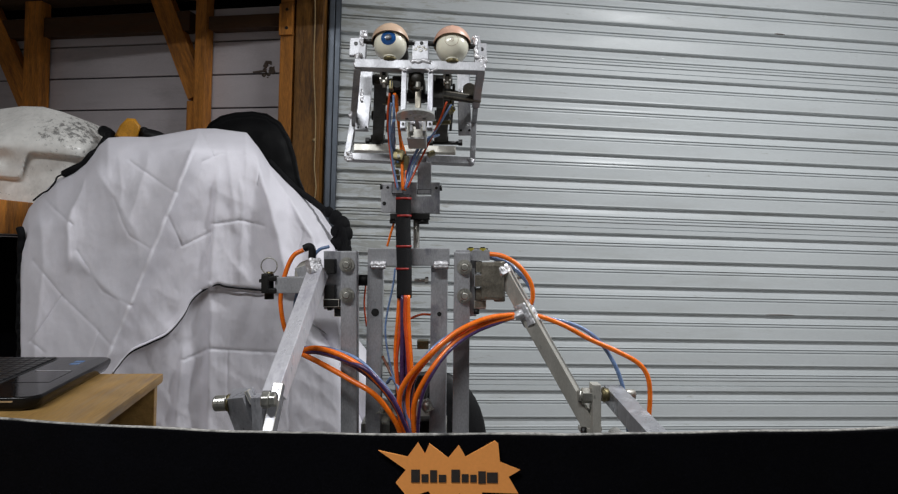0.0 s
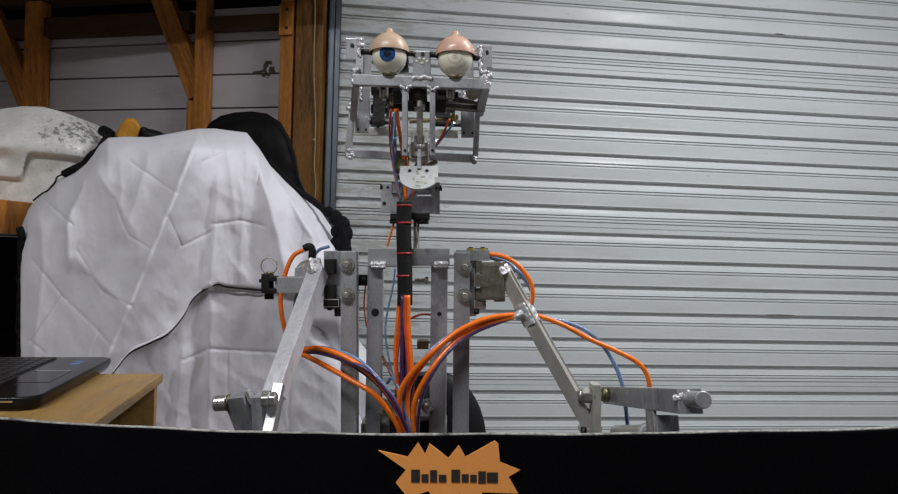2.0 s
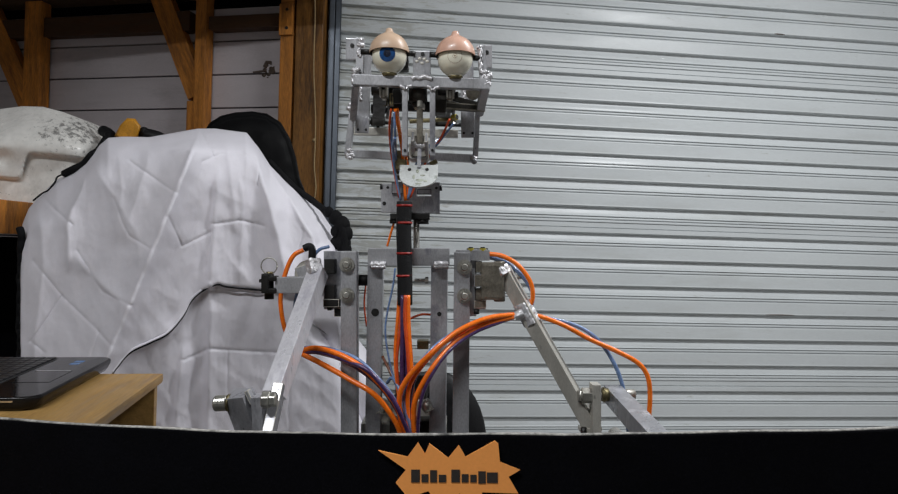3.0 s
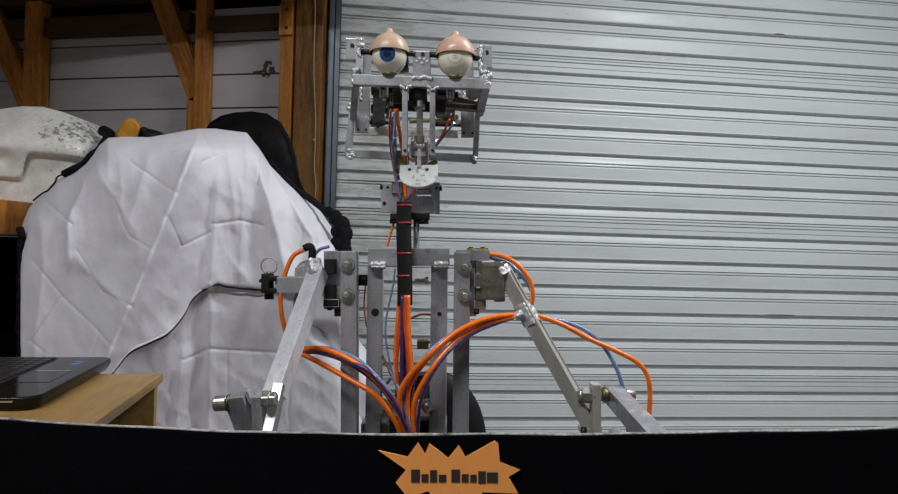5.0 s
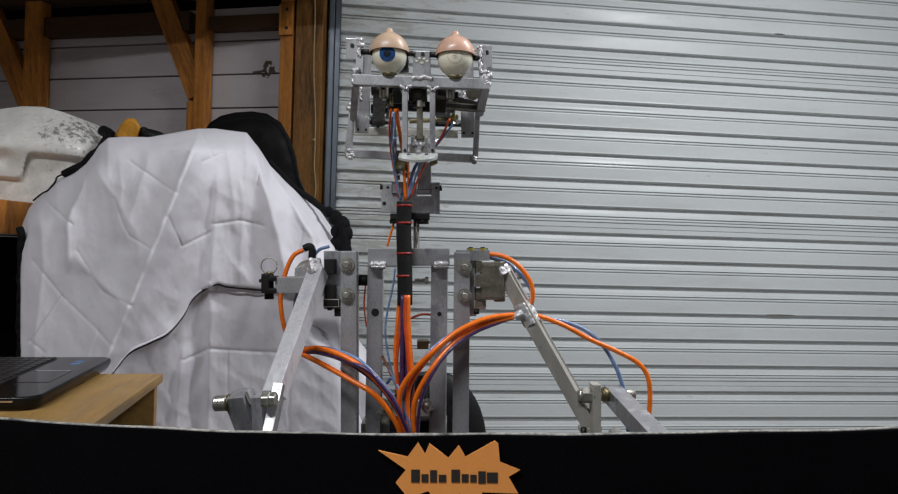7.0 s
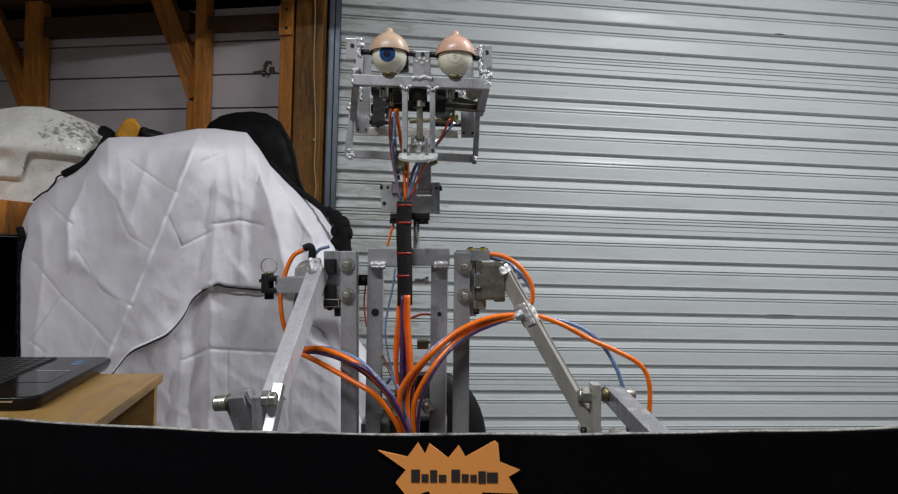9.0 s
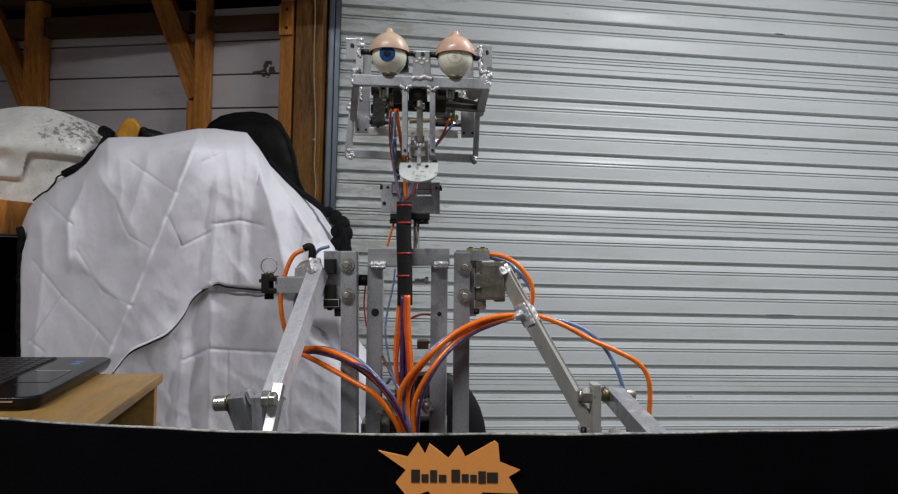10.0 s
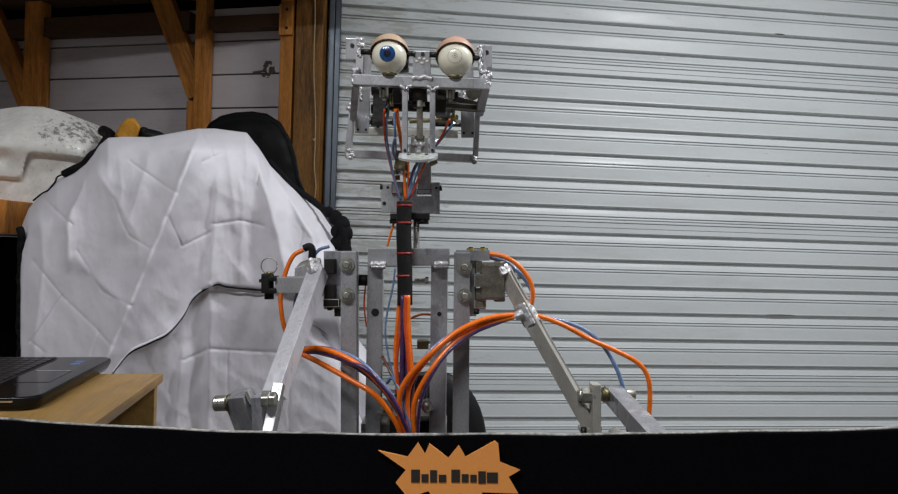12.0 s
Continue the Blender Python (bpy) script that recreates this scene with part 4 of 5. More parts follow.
def head_frame():
    def h(a, e, y=FRONT):
        return rp(a, e, y) - PIVOT

    # brow bar with its middle bracket and weld runs
    b = Build()
    b.beam(ALU, h(617, 140), h(855, 148), 0.012, 18 * KF, bevel=0.001)
    p, q = h(721, 88), h(752, 138)
    b.box(ALU, ((p.x + q.x) / 2, p.y + 0.004, (p.z + q.z) / 2), (q.x - p.x, 0.008, p.z - q.z))
    c = h(738, 94, FRONT - 0.001)
    b.rod(DARK, c, c + Vector((0, 0.003, 0)), 3 * K, sides=12)
    for da, de in ((-9, 13), (9, 13), (0, 16), (-4, 8), (4, 9)):
        b.ball(ALU_DULL, h(737 + da, 94 + de, FRONT - 0.0002), 2.8 * KF, (1.3, 0.2, 1), seg=10)
    for i, (a, e, r) in enumerate(((622, 126, 10), (620, 142, 9), (849, 138, 11), (852, 148, 9), (620, 134, 8), (846, 128, 7))):
        b.weld(WELD, h(a, e, FRONT - 0.005), r * 0.68 * K, 11, i)
    # fillets: along the bracket's foot and round the nose bars' tops
    for pts, r in (([(719, 138), (726, 135), (733, 137), (741, 134), (748, 136), (755, 138)], 0.0036), ([(698, 150), (704, 152), (708, 156)], 0.0024), ([(709, 156), (713, 151), (720, 150)], 0.0024),
                   ([(746, 151), (751, 153), (755, 158)], 0.0024), ([(757, 158), (761, 153), (768, 152)], 0.0024)):
        b.hose(WELD, [h(a, e, FRONT - 0.005) for a, e in pts], r, 4, 8)
    head = b.link("head", robot, "welded aluminium head frame", Matrix.Translation(PIVOT))

    def bar(name, mat, p, q, w, d=0.012):
        return Build().beam(mat, p, q, w * K, d, bevel=0.001).link(name, head)

    for a in (707, 755):
        n = Build().beam(ALU, h(a + 0.5, 147), h(a, 272), 8.6 * K, 0.009, bevel=0.001)
        p = h(a, 262, FRONT - 0.006)
        n.rod(DARK, p, p + Vector((0, 0.001, 0)), 2.2 * K, sides=10)
        n.link("nose_bar", head)
    # side frames: brow corner back to the lower rear bar
    bar("side_bar", ALU, h(621, 145), h(617, 205, -0.04), 11)
    bar("side_bar", ALU, h(848, 150), h(837, 196, -0.04), 13)
    bar("side_bar", ALU, h(617, 200, -0.04), h(616, 200, 0.045), 9)
    bar("side_bar", ALU, h(837, 196, -0.04), h(834, 196, 0.045), 9)
    n = Build().beam(ALU, h(616, 195, 0.045), h(607, 270, 0.045), 11 * K, 0.012, bevel=0.001)
    n.weld(WELD, h(612, 185, 0.036), 5.5 * K, 8, 32)
    n.weld(WELD, h(613, 172, 0.0), 4 * K, 8, 36)
    n.link("side_bar", head)
    bar("side_bar", ALU, h(834, 192, 0.045), h(830, 275, 0.045), 10)
    n = Build()
    n.beam(ALU, h(606, 268, 0.045), h(690, 272, 0.045), 0.012, 14 * K, bevel=0.001)
    n.beam(ALU, h(690, 272, 0.05), h(748, 273, 0.05), 0.012, 14 * K, bevel=0.001)
    n.beam(ALU, h(748, 273, 0.045), h(829, 277, 0.045), 0.012, 14 * K, bevel=0.001)
    for i, (a, e, r) in enumerate(((610, 266, 6), (607, 272, 6), (614, 272, 5), (828, 276, 6))):
        n.weld(WELD, h(a, e, 0.038), r * 0.95 * K, 8, i + 30)
    n.ball(ALU, h(828, 281, 0.04), 6 * K, seg=12)
    n.link("lower_bar", head)
    # side plates beside the actuators
    for x0, e0, x1, e1, w, holes in ((637, 95, 632, 232, 24, ((625, 226), (639, 226))), (815, 110, 817, 240, 23, ((810, 232), (825, 232)))):
        n = Build().beam(ALU, h(x0, e0, 0.0), h(x1, e1, 0.0), w * K, 0.006, bevel=0.001)
        for a, e in holes:
            p = h(a, e, -0.0035)
            n.rod(DARK, p, p + Vector((0, 0.001, 0)), 2.2 * K, sides=10)
        n.hose(WELD, [h((x0 + x1) / 2 - 6 + 1.5 * (i % 2), 150 + 5 * i, -0.004) for i in range(6)], 0.0022, 3, 6)
        n.link("side_plate", head)
    n = Build().beam(ALU, h(630, 68, FRONT + 0.006), h(628, 145, FRONT + 0.006), 12 * K, 0.012, bevel=0.001)
    for i, (e, r) in enumerate(((72, 5), (80, 6), (88, 6), (97, 5))):
        n.weld(WELD, h(629, e, FRONT - 0.001), r * 0.9 * K, 7, i + 40)
    n.link("ear_post", head)
    n = Build().beam(ALU, h(840, 80, FRONT + 0.006), h(845, 150, FRONT + 0.006), 12 * K, 0.012, bevel=0.001)
    n.weld(WELD, h(838, 80, FRONT - 0.001), 4 * K, 7, 50)
    n.hose(WELD, [h(838 + 2 * (i % 2), 84 + 6 * i, FRONT - 0.001) for i in range(8)], 0.0028, 3, 6)
    n.link("ear_post", head)
    Build().beam(ALU_DULL, h(618, 229, 0.115), h(800, 234, 0.115), 0.01, 15 * K, bevel=0.001).link("rear_plate", head)
    for a0, e0, a1, e1, ha, he in ((604, 67, 630, 105, 615, 79), (836, 79, 859, 119, 850, 91)):
        n = Build()
        p, q = h(a0, e0, -0.065), h(a1, e1, -0.065)
        n.box(ALU, ((p.x + q.x) / 2, p.y, (p.z + q.z) / 2), (abs(q.x - p.x), 0.006, abs(p.z - q.z)))
        c = h(ha, he, -0.069)
        n.rod(DARK, c, c + Vector((0, 0.002, 0)), 3.5 * K, sides=12)
        n.link("ear_plate", head)
    return head


def head_parts(head):
    def h(a, e, y=FRONT):
        return rp(a, e, y) - PIVOT

    def actuator(top, foot, w):
        """Slim cylinder leaning back from the lid crank to the rear axle."""
        b = Build()
        p, q = h(*top), h(*foot)
        b.beam(OLIVE, p, q, w * K, 0.016, bevel=0.002)
        b.beam(DARK, p.lerp(q, 0.06) + Vector((w * 0.75 * K, 0.004, 0)), p.lerp(q, 0.8) + Vector((w * 0.75 * K, 0.004, 0)), 5 * K, 0.006)
        for f in (0.02, 0.55, 0.97):
            c = p.lerp(q, f)
            b.rod(DARK, c - Vector((w * 0.62 * K, 0, 0)), c + Vector((w * 0.62 * K, 0, 0)), 8.5 * K, sides=14)
        b.box(BRASS, p.lerp(q, 0.35) + Vector((w * 0.5 * K, -0.008, 0)), (0.009, 0.012, 0.014), (20, 0, 0), bevel=0.002)
        b.rod(DARK, q, q - Vector((0, 0, 0.010)), 3 * K, sides=8)
        b.link("actuator", head, "dark oily eyelid actuator")
        # clevis on its upper end
        b = Build()
        c = h(top[0] + 6, top[1] + 2, -0.088)
        for x in (-1, 1):
            b.box(ALU_DULL, c + Vector((x * 5.5 * KF, 0, 0)), (3.6 * KF, 0.014, 22 * KF), bevel=0.001)
        b.box(BRONZE, c + Vector((0, 0.004, -5 * KF)), (9 * KF, 0.014, 20 * KF), bevel=0.002)
        b.rod(DARK, c + Vector((0, -0.0075, 4 * KF)), c + Vector((0, 0.004, 4 * KF)), 3.4 * KF, sides=12)
        b.rod(STEEL, c + Vector((-8 * KF, 0, 4 * KF)), c + Vector((8 * KF, 0, 4 * KF)), 2.4 * KF, sides=10)
        b.link("clevis", head, "small dull clevis")
    actuator((664, 156, -0.075), (660, 213, 0.119), 22)
    actuator((780, 158, -0.075), (774, 210, 0.119), 23)
    # rear axle in two lengths with end nuts
    for a0, a1, e in ((638, 692, 213), (752, 812, 217)):
        b = Build().rod(DARK, h(a0, e, 0.119), h(a1, e + 1, 0.119), 4 * K)
        b.rod(DARK, h(a0, e, 0.119), h(a0 + 7, e, 0.119), 7 * K, sides=6)
        b.rod(DARK, h(a1 - 7, e, 0.119), h(a1, e, 0.119), 7 * K, sides=6)
        b.link("rear_axle", head, "black rear axle with nuts")
    # right crank block and its lever
    b = Build()
    b.box(OLIVE, h(769, 176, -0.06), (24 * KF, 0.03, 50 * KF), (0, 4, 0), bevel=0.003)
    b.beam(BRONZE, h(770, 184, -0.066), h(846, 190, -0.05), 0.010, 0.010, bevel=0.002)
    b.beam(DARK, h(778, 168, -0.05), h(838, 184, -0.035), 0.006, 0.008, bevel=0.001)
    b.rod(BRONZE, h(826, 162, -0.035), h(826, 162, -0.02), 12 * K, sides=18)
    b.rod(GOLD, h(790, 206, -0.04), h(798, 204, -0.046), 6.5 * K, 5 * K, sides=16, bevel=0.001)
    b.rod(BRASS, h(789, 208, -0.05), h(794, 216, -0.05), 4.5 * K, sides=8)
    b.link("lid_crank", head, "dark bronze lid crank with a yellow fitting")
    # left crank and cross links
    b = Build()
    b.rod(DARK, h(686, 168, -0.08), h(702, 168, -0.08), 12 * K, sides=18, bevel=0.001)
    b.box(DARK, h(692, 172, -0.045), (26 * KF, 0.03, 42 * KF), bevel=0.004)
    b.box(OLIVE, h(730, 172, -0.05), (34 * KF, 0.02, 40 * KF), bevel=0.004)
    b.rod(DARK, h(694, 170, -0.090), h(694, 170, -0.05), 10 * KF, sides=16)
    b.beam(DARK, h(680, 186, -0.06), h(768, 190, -0.06), 0.009, 0.010, bevel=0.002)
    b.beam(OLIVE, h(700, 182, -0.045), h(768, 184, -0.045), 0.006, 0.009, bevel=0.001)
    b.box(BRASS, h(684, 174, -0.086), (7 * KF, 0.010, 22 * KF), bevel=0.002)
    b.link("linkage", head, "dark linkage rods with brass fittings")
    b = Build().box(DARK, h(703, 112, -0.07), (0.018, 0.02, 0.020), bevel=0.004)
    b.weld(WELD, h(711, 116, -0.075), 5 * K, 6, 61)
    b.link("eye_bracket", head, "black bracket behind the eye")
    Build().beam(BRASS, h(715, 212, 0.02), h(792, 208, 0.02), 0.005, 0.006).link("link_rod", head, "brass-brown link rod")
    # jaw hinge bracket: a bright channel with a dark inside
    b = Build()
    for a in (717, 747):
        b.box(ALU_DULL, h(a, 266, -0.058), (3.5 * KF, 0.036, 27 * KF), bevel=0.001)
    b.box(DARK, h(732, 256, -0.042), (27 * KF, 0.006, 40 * KF), bevel=0.001)
    b.box(ALU, h(732, 279, -0.060), (31 * KF, 0.034, 0.003), bevel=0.001)
    b.link("jaw_bracket", head, "aluminium jaw hinge channel")
    b = Build()
    b.box(BRASS, h(699, 287, -0.02), (22 * KF, 0.010, 22 * KF), (0, 14, 0), bevel=0.003)
    b.rod(STEEL, h(699, 291, -0.028), h(699, 291, -0.02), 3 * K, sides=10)
    b.link("gusset", head, "brass-brown gusset plate")
    b = Build()
    b.box(BRASS, h(757, 284, -0.02), (16 * KF, 0.010, 9 * KF), (0, -24, 0), bevel=0.003)
    b.link("gusset", head, "brass-brown gusset plate")
    b = Build()
    b.rod(OLIVE, h(729, 148, -0.085), h(729, 180, -0.085), 15 * KF, bevel=0.002)
    b.rod(OLIVE, h(729, 180, -0.085), h(729, 188, -0.085), 11 * KF, 7 * KF)
    b.ball(OLIVE, h(730, 163, -0.094), 14 * KF, (1, 0.7, 1), seg=18)
    b.rod(STEEL, h(733, 176, -0.1), h(733, 186, -0.1), 5 * KF, sides=8)
    b.link("jaw_cylinder", head, "black jaw air cylinder")
    for a0, a1, e in ((630, 652, 90), (709, 725, 93), (750, 766, 95), (826, 842, 101)):
        b = Build()
        b.rod(DARK, h(a0, e), h(a1, e + 1), 4.2 * K)
        b.link("lid_axle", head, "black lid axle")
    # eyeballs
    for k, (a, e) in enumerate(((680, 99), (795, 104))):
        c = h(a, e)
        r = 30.5 * KF
        b = Build()
        b.ball(EYEWHITE, (0, 0, 0), r, seg=36)
        b.rod(BRASS, (0, 0, -r * 1.16), (0, 0, -r * 0.9), 13 * KF, sides=20)
        b.rod(EYEWHITE, (0, 0, -r * 0.98), (0, 0, -r * 0.86), 13.5 * KF, sides=20)
        tilt = pose(0, 0, 0, 4 if k else 6, 0, -2)

        def cap(mat, rad, r0, r1):
            rings = []
            for j in range(7):
                rho = r0 + (r1 - r0) * j / 6
                s = rho / r
                rings.append([tilt @ Vector((rad * s * math.cos(w), -rad * math.sqrt(1 - s * s), rad * s * math.sin(w))) for w in (2 * math.pi * i / 32 for i in range(32))])
            b.loft(mat, rings, caps=False)
        if k == 0:
            cap(IRIS, r * 1.006, 0.0003, 13.5 * KF)
            cap(PUPIL, r * 1.010, 0.0001, 6.2 * KF)
        else:
            cap(SKIN_EDGE, r * 1.004, 11.8 * KF, 12.3 * KF)
            cap(SKIN_EDGE, r * 1.006, 3.4 * KF, 4.0 * KF)
            cap(SKIN_EDGE, r * 1.006, 0.0002, 1.4 * KF)
        b.link("eyeball", head, "blank cream eyeball with scribed circle" if k else "cream eyeball with blue iris", Matrix.Translation(c))
    lids = []
    for k, (a, e) in enumerate(((680, 99), (795, 104))):
        c = h(a, e)
        r = 35 * KF
        b = Build()
        rings = []
        prof = [(r * math.cos(w), r * math.sin(w)) for w in (math.pi / 2 * j / 14 for j in range(12))]
        prof += [(0.0095, r * 0.955), (0.0065, r * 1.0), (0.0052, r * 1.1), (0.0046, r * 1.18), (0.0034, r * 1.235), (0.0008, r * 1.25)]
        for rad, z in prof:
            rings.append([Vector((rad * math.cos(w), rad * math.sin(w), z)) for w in (2 * math.pi * i / 40 for i in range(40))])
        rings = [[p * (1 + 0.012 * noise.noise(p * 60 + Vector((k * 9, 0, 0)))) for p in ring] for ring in rings]
        b.loft(SKIN if k else SKIN_PALE, rings, caps=False)
        inner = [[Vector((f * r * math.cos(w) * math.cos(v), f * r * math.cos(w) * math.sin(v), f * r * math.sin(w))) for v in (2 * math.pi * i / 40 for i in range(40))]
                 for f, w in ((1.0, 0), (0.995, -0.015), (0.965, -0.015), (0.96, 0.02), (0.96, 0.4), (0.96, 0.9), (0.96, 1.3))]
        b.loft(SKIN_EDGE, inner, caps=False)
        bmesh.ops.translate(b.bm, verts=b.bm.verts, vec=(0, 0, 6 * KF))
        lids.append((b.link("eyelid", head, "flesh-coloured domed eyelid with a nub", Matrix.Translation(c)), c))
    # jaw: arm and rounded plate, hinged at its origin
    jc = h(733, 258, -0.085)
    b = Build()
    b.box(ALU, (0, -0.020, 0), (7 * KF, 0.044, 0.006), bevel=0.001)
    b.box(ALU_DULL, (-12 * KF, 0.006, 0.004), (0.005, 0.02, 0.024), bevel=0.001)
    b.box(ALU_DULL, (12 * KF, 0.004, 0.004), (0.005, 0.02, 0.024), bevel=0.001)
    b.weld(WELD, (-6 * KF, -0.004, 0.004), 0.006, 7, 3)
    b.weld(WELD, (6 * KF, -0.004, 0.004), 0.006, 7, 4)
    w2, y0 = 33 * KF, -44 * KF
    out = [(-w2, y0), (w2, y0), (w2, -66 * KF)]
    out += [(w2 * math.cos(t), -66 * KF - 32 * KF * math.sin(t) ** 0.9) for t in (math.pi * i / 16 for i in range(1, 16))]
    out += [(-w2, -66 * KF)]
    b.loft(ACRYLIC, [[Vector((x, y, z)) for x, y in out] for z in (-0.0035, -0.0005)], smooth=False)
    for i, (x, y, sx, sy) in enumerate(((2, -82, 11, 6), (-8, -74, 4, 9), (7, -70, 7, 3.5), (12, -84, 5, 4), (-2, -60, 4, 7), (0, -90, 8, 3))):
        b.ball(RESIDUE, (x * KF, y * KF, -0.002), 1, (sx * KF, sy * KF, 0.0019 + 0.00006 * i), seg=14)
    for x in (-16, 14):
        b.rod(DARK, (x * KF, -56 * KF, -0.004), (x * KF, -56 * KF, 0.0005), 3.2 * KF, sides=12)
    jaw = b.link("jaw", head, "clear scuffed jaw plate on an aluminium arm", Matrix.Translation(jc))
    # push rod
    pr = h(733, 205, -0.085)
    b = Build()
    b.beam(BRONZE, (0, 0, 42 * KF), (0, 0, -40 * KF), 11 * KF, 0.006)
    b.rod(STEEL, (-9 * KF, 0, 26 * KF), (9 * KF, 0, 26 * KF), 6 * KF, sides=10)
    b.box(ALU, (0, 0.004, -48 * KF), (32 * KF, 0.006, 8 * KF))
    rod = b.link("push_rod", head, "flat jaw push rod", Matrix.Translation(pr))
    # hoses from the manifold up to the actuators
    def run(mat, name, pts, r):
        base = h(*pts[-1])
        return Build().hose(mat, [h(*p) - base for p in pts], r * K, 8, 8).link(name, head, "", Matrix.Translation(base)), base
    swing = [run(RED, "hose", [(683, 190, -0.085), (680, 230, -0.06), (685, 280, -0.02), (697, 345, -0.01)], 1.9)]
    run(ORANGE, "hose", [(690, 190, -0.085), (697, 230, -0.06), (704, 280, -0.02), (708, 350, -0.012)], 2.8)
    run(ORANGE, "hose", [(694, 190, -0.075), (700, 235, 0.0), (712, 290, -0.01), (712, 350, -0.01)], 1.9)
    run(BLUE, "hose", [(688, 195, -0.087), (690, 235, -0.075), (692, 275, 0.0), (698, 300, -0.02)], 2.1)
    swing.append(run(BLUE, "hose", [(686, 205, -0.075), (684, 245, -0.05), (690, 300, -0.02), (700, 350, -0.012)], 2.1))
    run(BLUE, "hose", [(690, 240, -0.075), (686, 260, -0.05), (692, 280, -0.02)], 2.6)
    run(RED, "hose", [(785, 208, -0.085), (770, 240, -0.06), (745, 280, -0.02), (716, 345, -0.01)], 1.9)
    run(BLUE, "hose", [(793, 214, -0.085), (765, 250, -0.05), (735, 285, -0.02), (714, 345, -0.01)], 1.9)
    run(BLUE, "hose", [(770, 240, 0.0), (742, 262, -0.025), (722, 300, -0.012), (712, 348, -0.01)], 2.6)
    run(PURPLE, "hose", [(735, 275, -0.02), (722, 295, -0.015), (712, 330, -0.01)], 1.9)
    return lids, jaw, rod, jc, pr, swing


def arms():
    # the arm over the blanket; its pale base colour carries the lamp's reflection
    b = Build()
    b.beam(ARM_ALU, rp(556, 474, -0.012), rp(479, 690, -0.154), 0.0240, 0.0235, 14, bevel=0.0012)
    b.foil(WELD, rp(546, 455, -0.014), rp(551, 478, -0.022), 0.018, 2)
    b.weld(WELD, rp(552, 470, -0.026), 0.004, 6, 3)
    b.weld(WELD, rp(547, 482, -0.028), 0.0045, 8, 7)
    b.weld(WELD, rp(480, 690, -0.168), 0.006, 8, 21)
    b.link("upper_arm", robot, "aluminium tube arm, lamp sheen put into its colour")
    Build().rod(ALU_DULL, rp(540, 478, 0.016), rp(540, 478, 0.004), 25 * K, sides=36, bevel=0.001).link("shoulder_disc", robot, "round dull aluminium shoulder disc")
    b = plate(ALU, 480, 483, 532, 512, -0.016, 0.018)
    b.weld(WELD, rp(531, 497, -0.014), 0.006, 7, 4)
    b.beam(ALU_DULL, rp(522, 478, 0.0), rp(545, 470, 0.0), 0.03, 0.02)
    b.link("arm_bracket", robot)
    b = Build()
    b.rod(DARK, rp(470, 478, -0.006), rp(470, 522, -0.006), 8 * K)
    b.box(DARK, rp(466, 494, -0.01), (0.012, 0.022, 0.03), bevel=0.003)
    b.box(DARK, rp(478, 486, -0.01), (0.012, 0.022, 0.008), bevel=0.002)
    b.box(DARK, rp(478, 507, -0.01), (0.012, 0.022, 0.008), bevel=0.002)
    b.rod(DARK, rp(453, 490, -0.006), rp(462, 490, -0.006), 3 * K)
    b.rod(BRASS, rp(471, 474, -0.006), rp(471, 480, -0.006), 6 * K)
    ringpts = [rp(470 + 14 * math.cos(w), 464 + 14 * math.sin(w), -0.006) for w in (2 * math.pi * i / 20 for i in range(21))]
    b.hose(STEEL, ringpts, 1.1 * K, 2, 8)
    b.link("hitch_pin", robot, "black hitch pin with wire ring")
    b = Build()
    b.hose(RUBBER, [rp(531, 434, -0.008), rp(540, 430, -0.008), rp(545, 436, -0.008), rp(545, 452, -0.008)], 6.5 * K)
    b.rod(STEEL, rp(545, 450, -0.008), rp(545, 458, -0.008), 6 * K, sides=6)
    b.link("hose_elbow", robot, "black push-in hose elbow")
    # its elbow and forearm, well in front of the chest
    q = -0.175
    kq = (0.95 + q) / SHEET
    b = Build()
    b.rod(STEEL, rp(375, 704, q), rp(398, 703, q), 14 * kq, bevel=0.0015)
    b.rod(DARK, rp(374.5, 704, q), rp(376, 704, q), 7 * kq, sides=6)
    b.rod(BRASS, rp(398, 703, q), rp(402, 703, q), 15 * kq)
    b.rod(STEEL, rp(400, 702, q), rp(470, 699, q), 6 * kq)
    b.rod(STEEL, rp(458, 698, q - 0.012), rp(472, 698, q - 0.012), 15 * kq, sides=6, bevel=0.001)
    b.rod(STEEL, rp(472, 697, q - 0.012), rp(483, 697, q - 0.012), 13.5 * kq, sides=6, bevel=0.001)
    b.link("elbow_bolt", robot)
    b = Build()
    b.beam(STAINED_ALU, rp(416, 686, q), rp(470, 830, q + 0.03), 0.029, 0.026, 14, bevel=0.001)
    b.box(ALU_DULL, rp(437, 692, q - 0.005), (0.005, 0.012, 0.018), (0, -25, 0))
    b.link("forearm", robot)
    b = Build().beam(STAINED_ALU, rp(452, 690, q), rp(458, 800, q), 0.013, 0.024, 0, bevel=0.001)
    b.beam(ALU_DULL, rp(489, 672, -0.150), rp(460, 800, -0.20), 0.013, 0.020, 0, bevel=0.001)
    b.link("elbow_clevis", robot)
    # the other arm
    b = Build()
    b.beam(ALU_DULL, rp(878, 470, -0.005), rp(1040, 758, -0.02), 0.0205, 0.0215, 25, bevel=0.0012)
    b.foil(WELD, rp(872, 466, -0.010), rp(880, 480, -0.012), 0.019, 5)
    b.link("upper_arm", robot, "dull aluminium tube arm")
    b = Build()
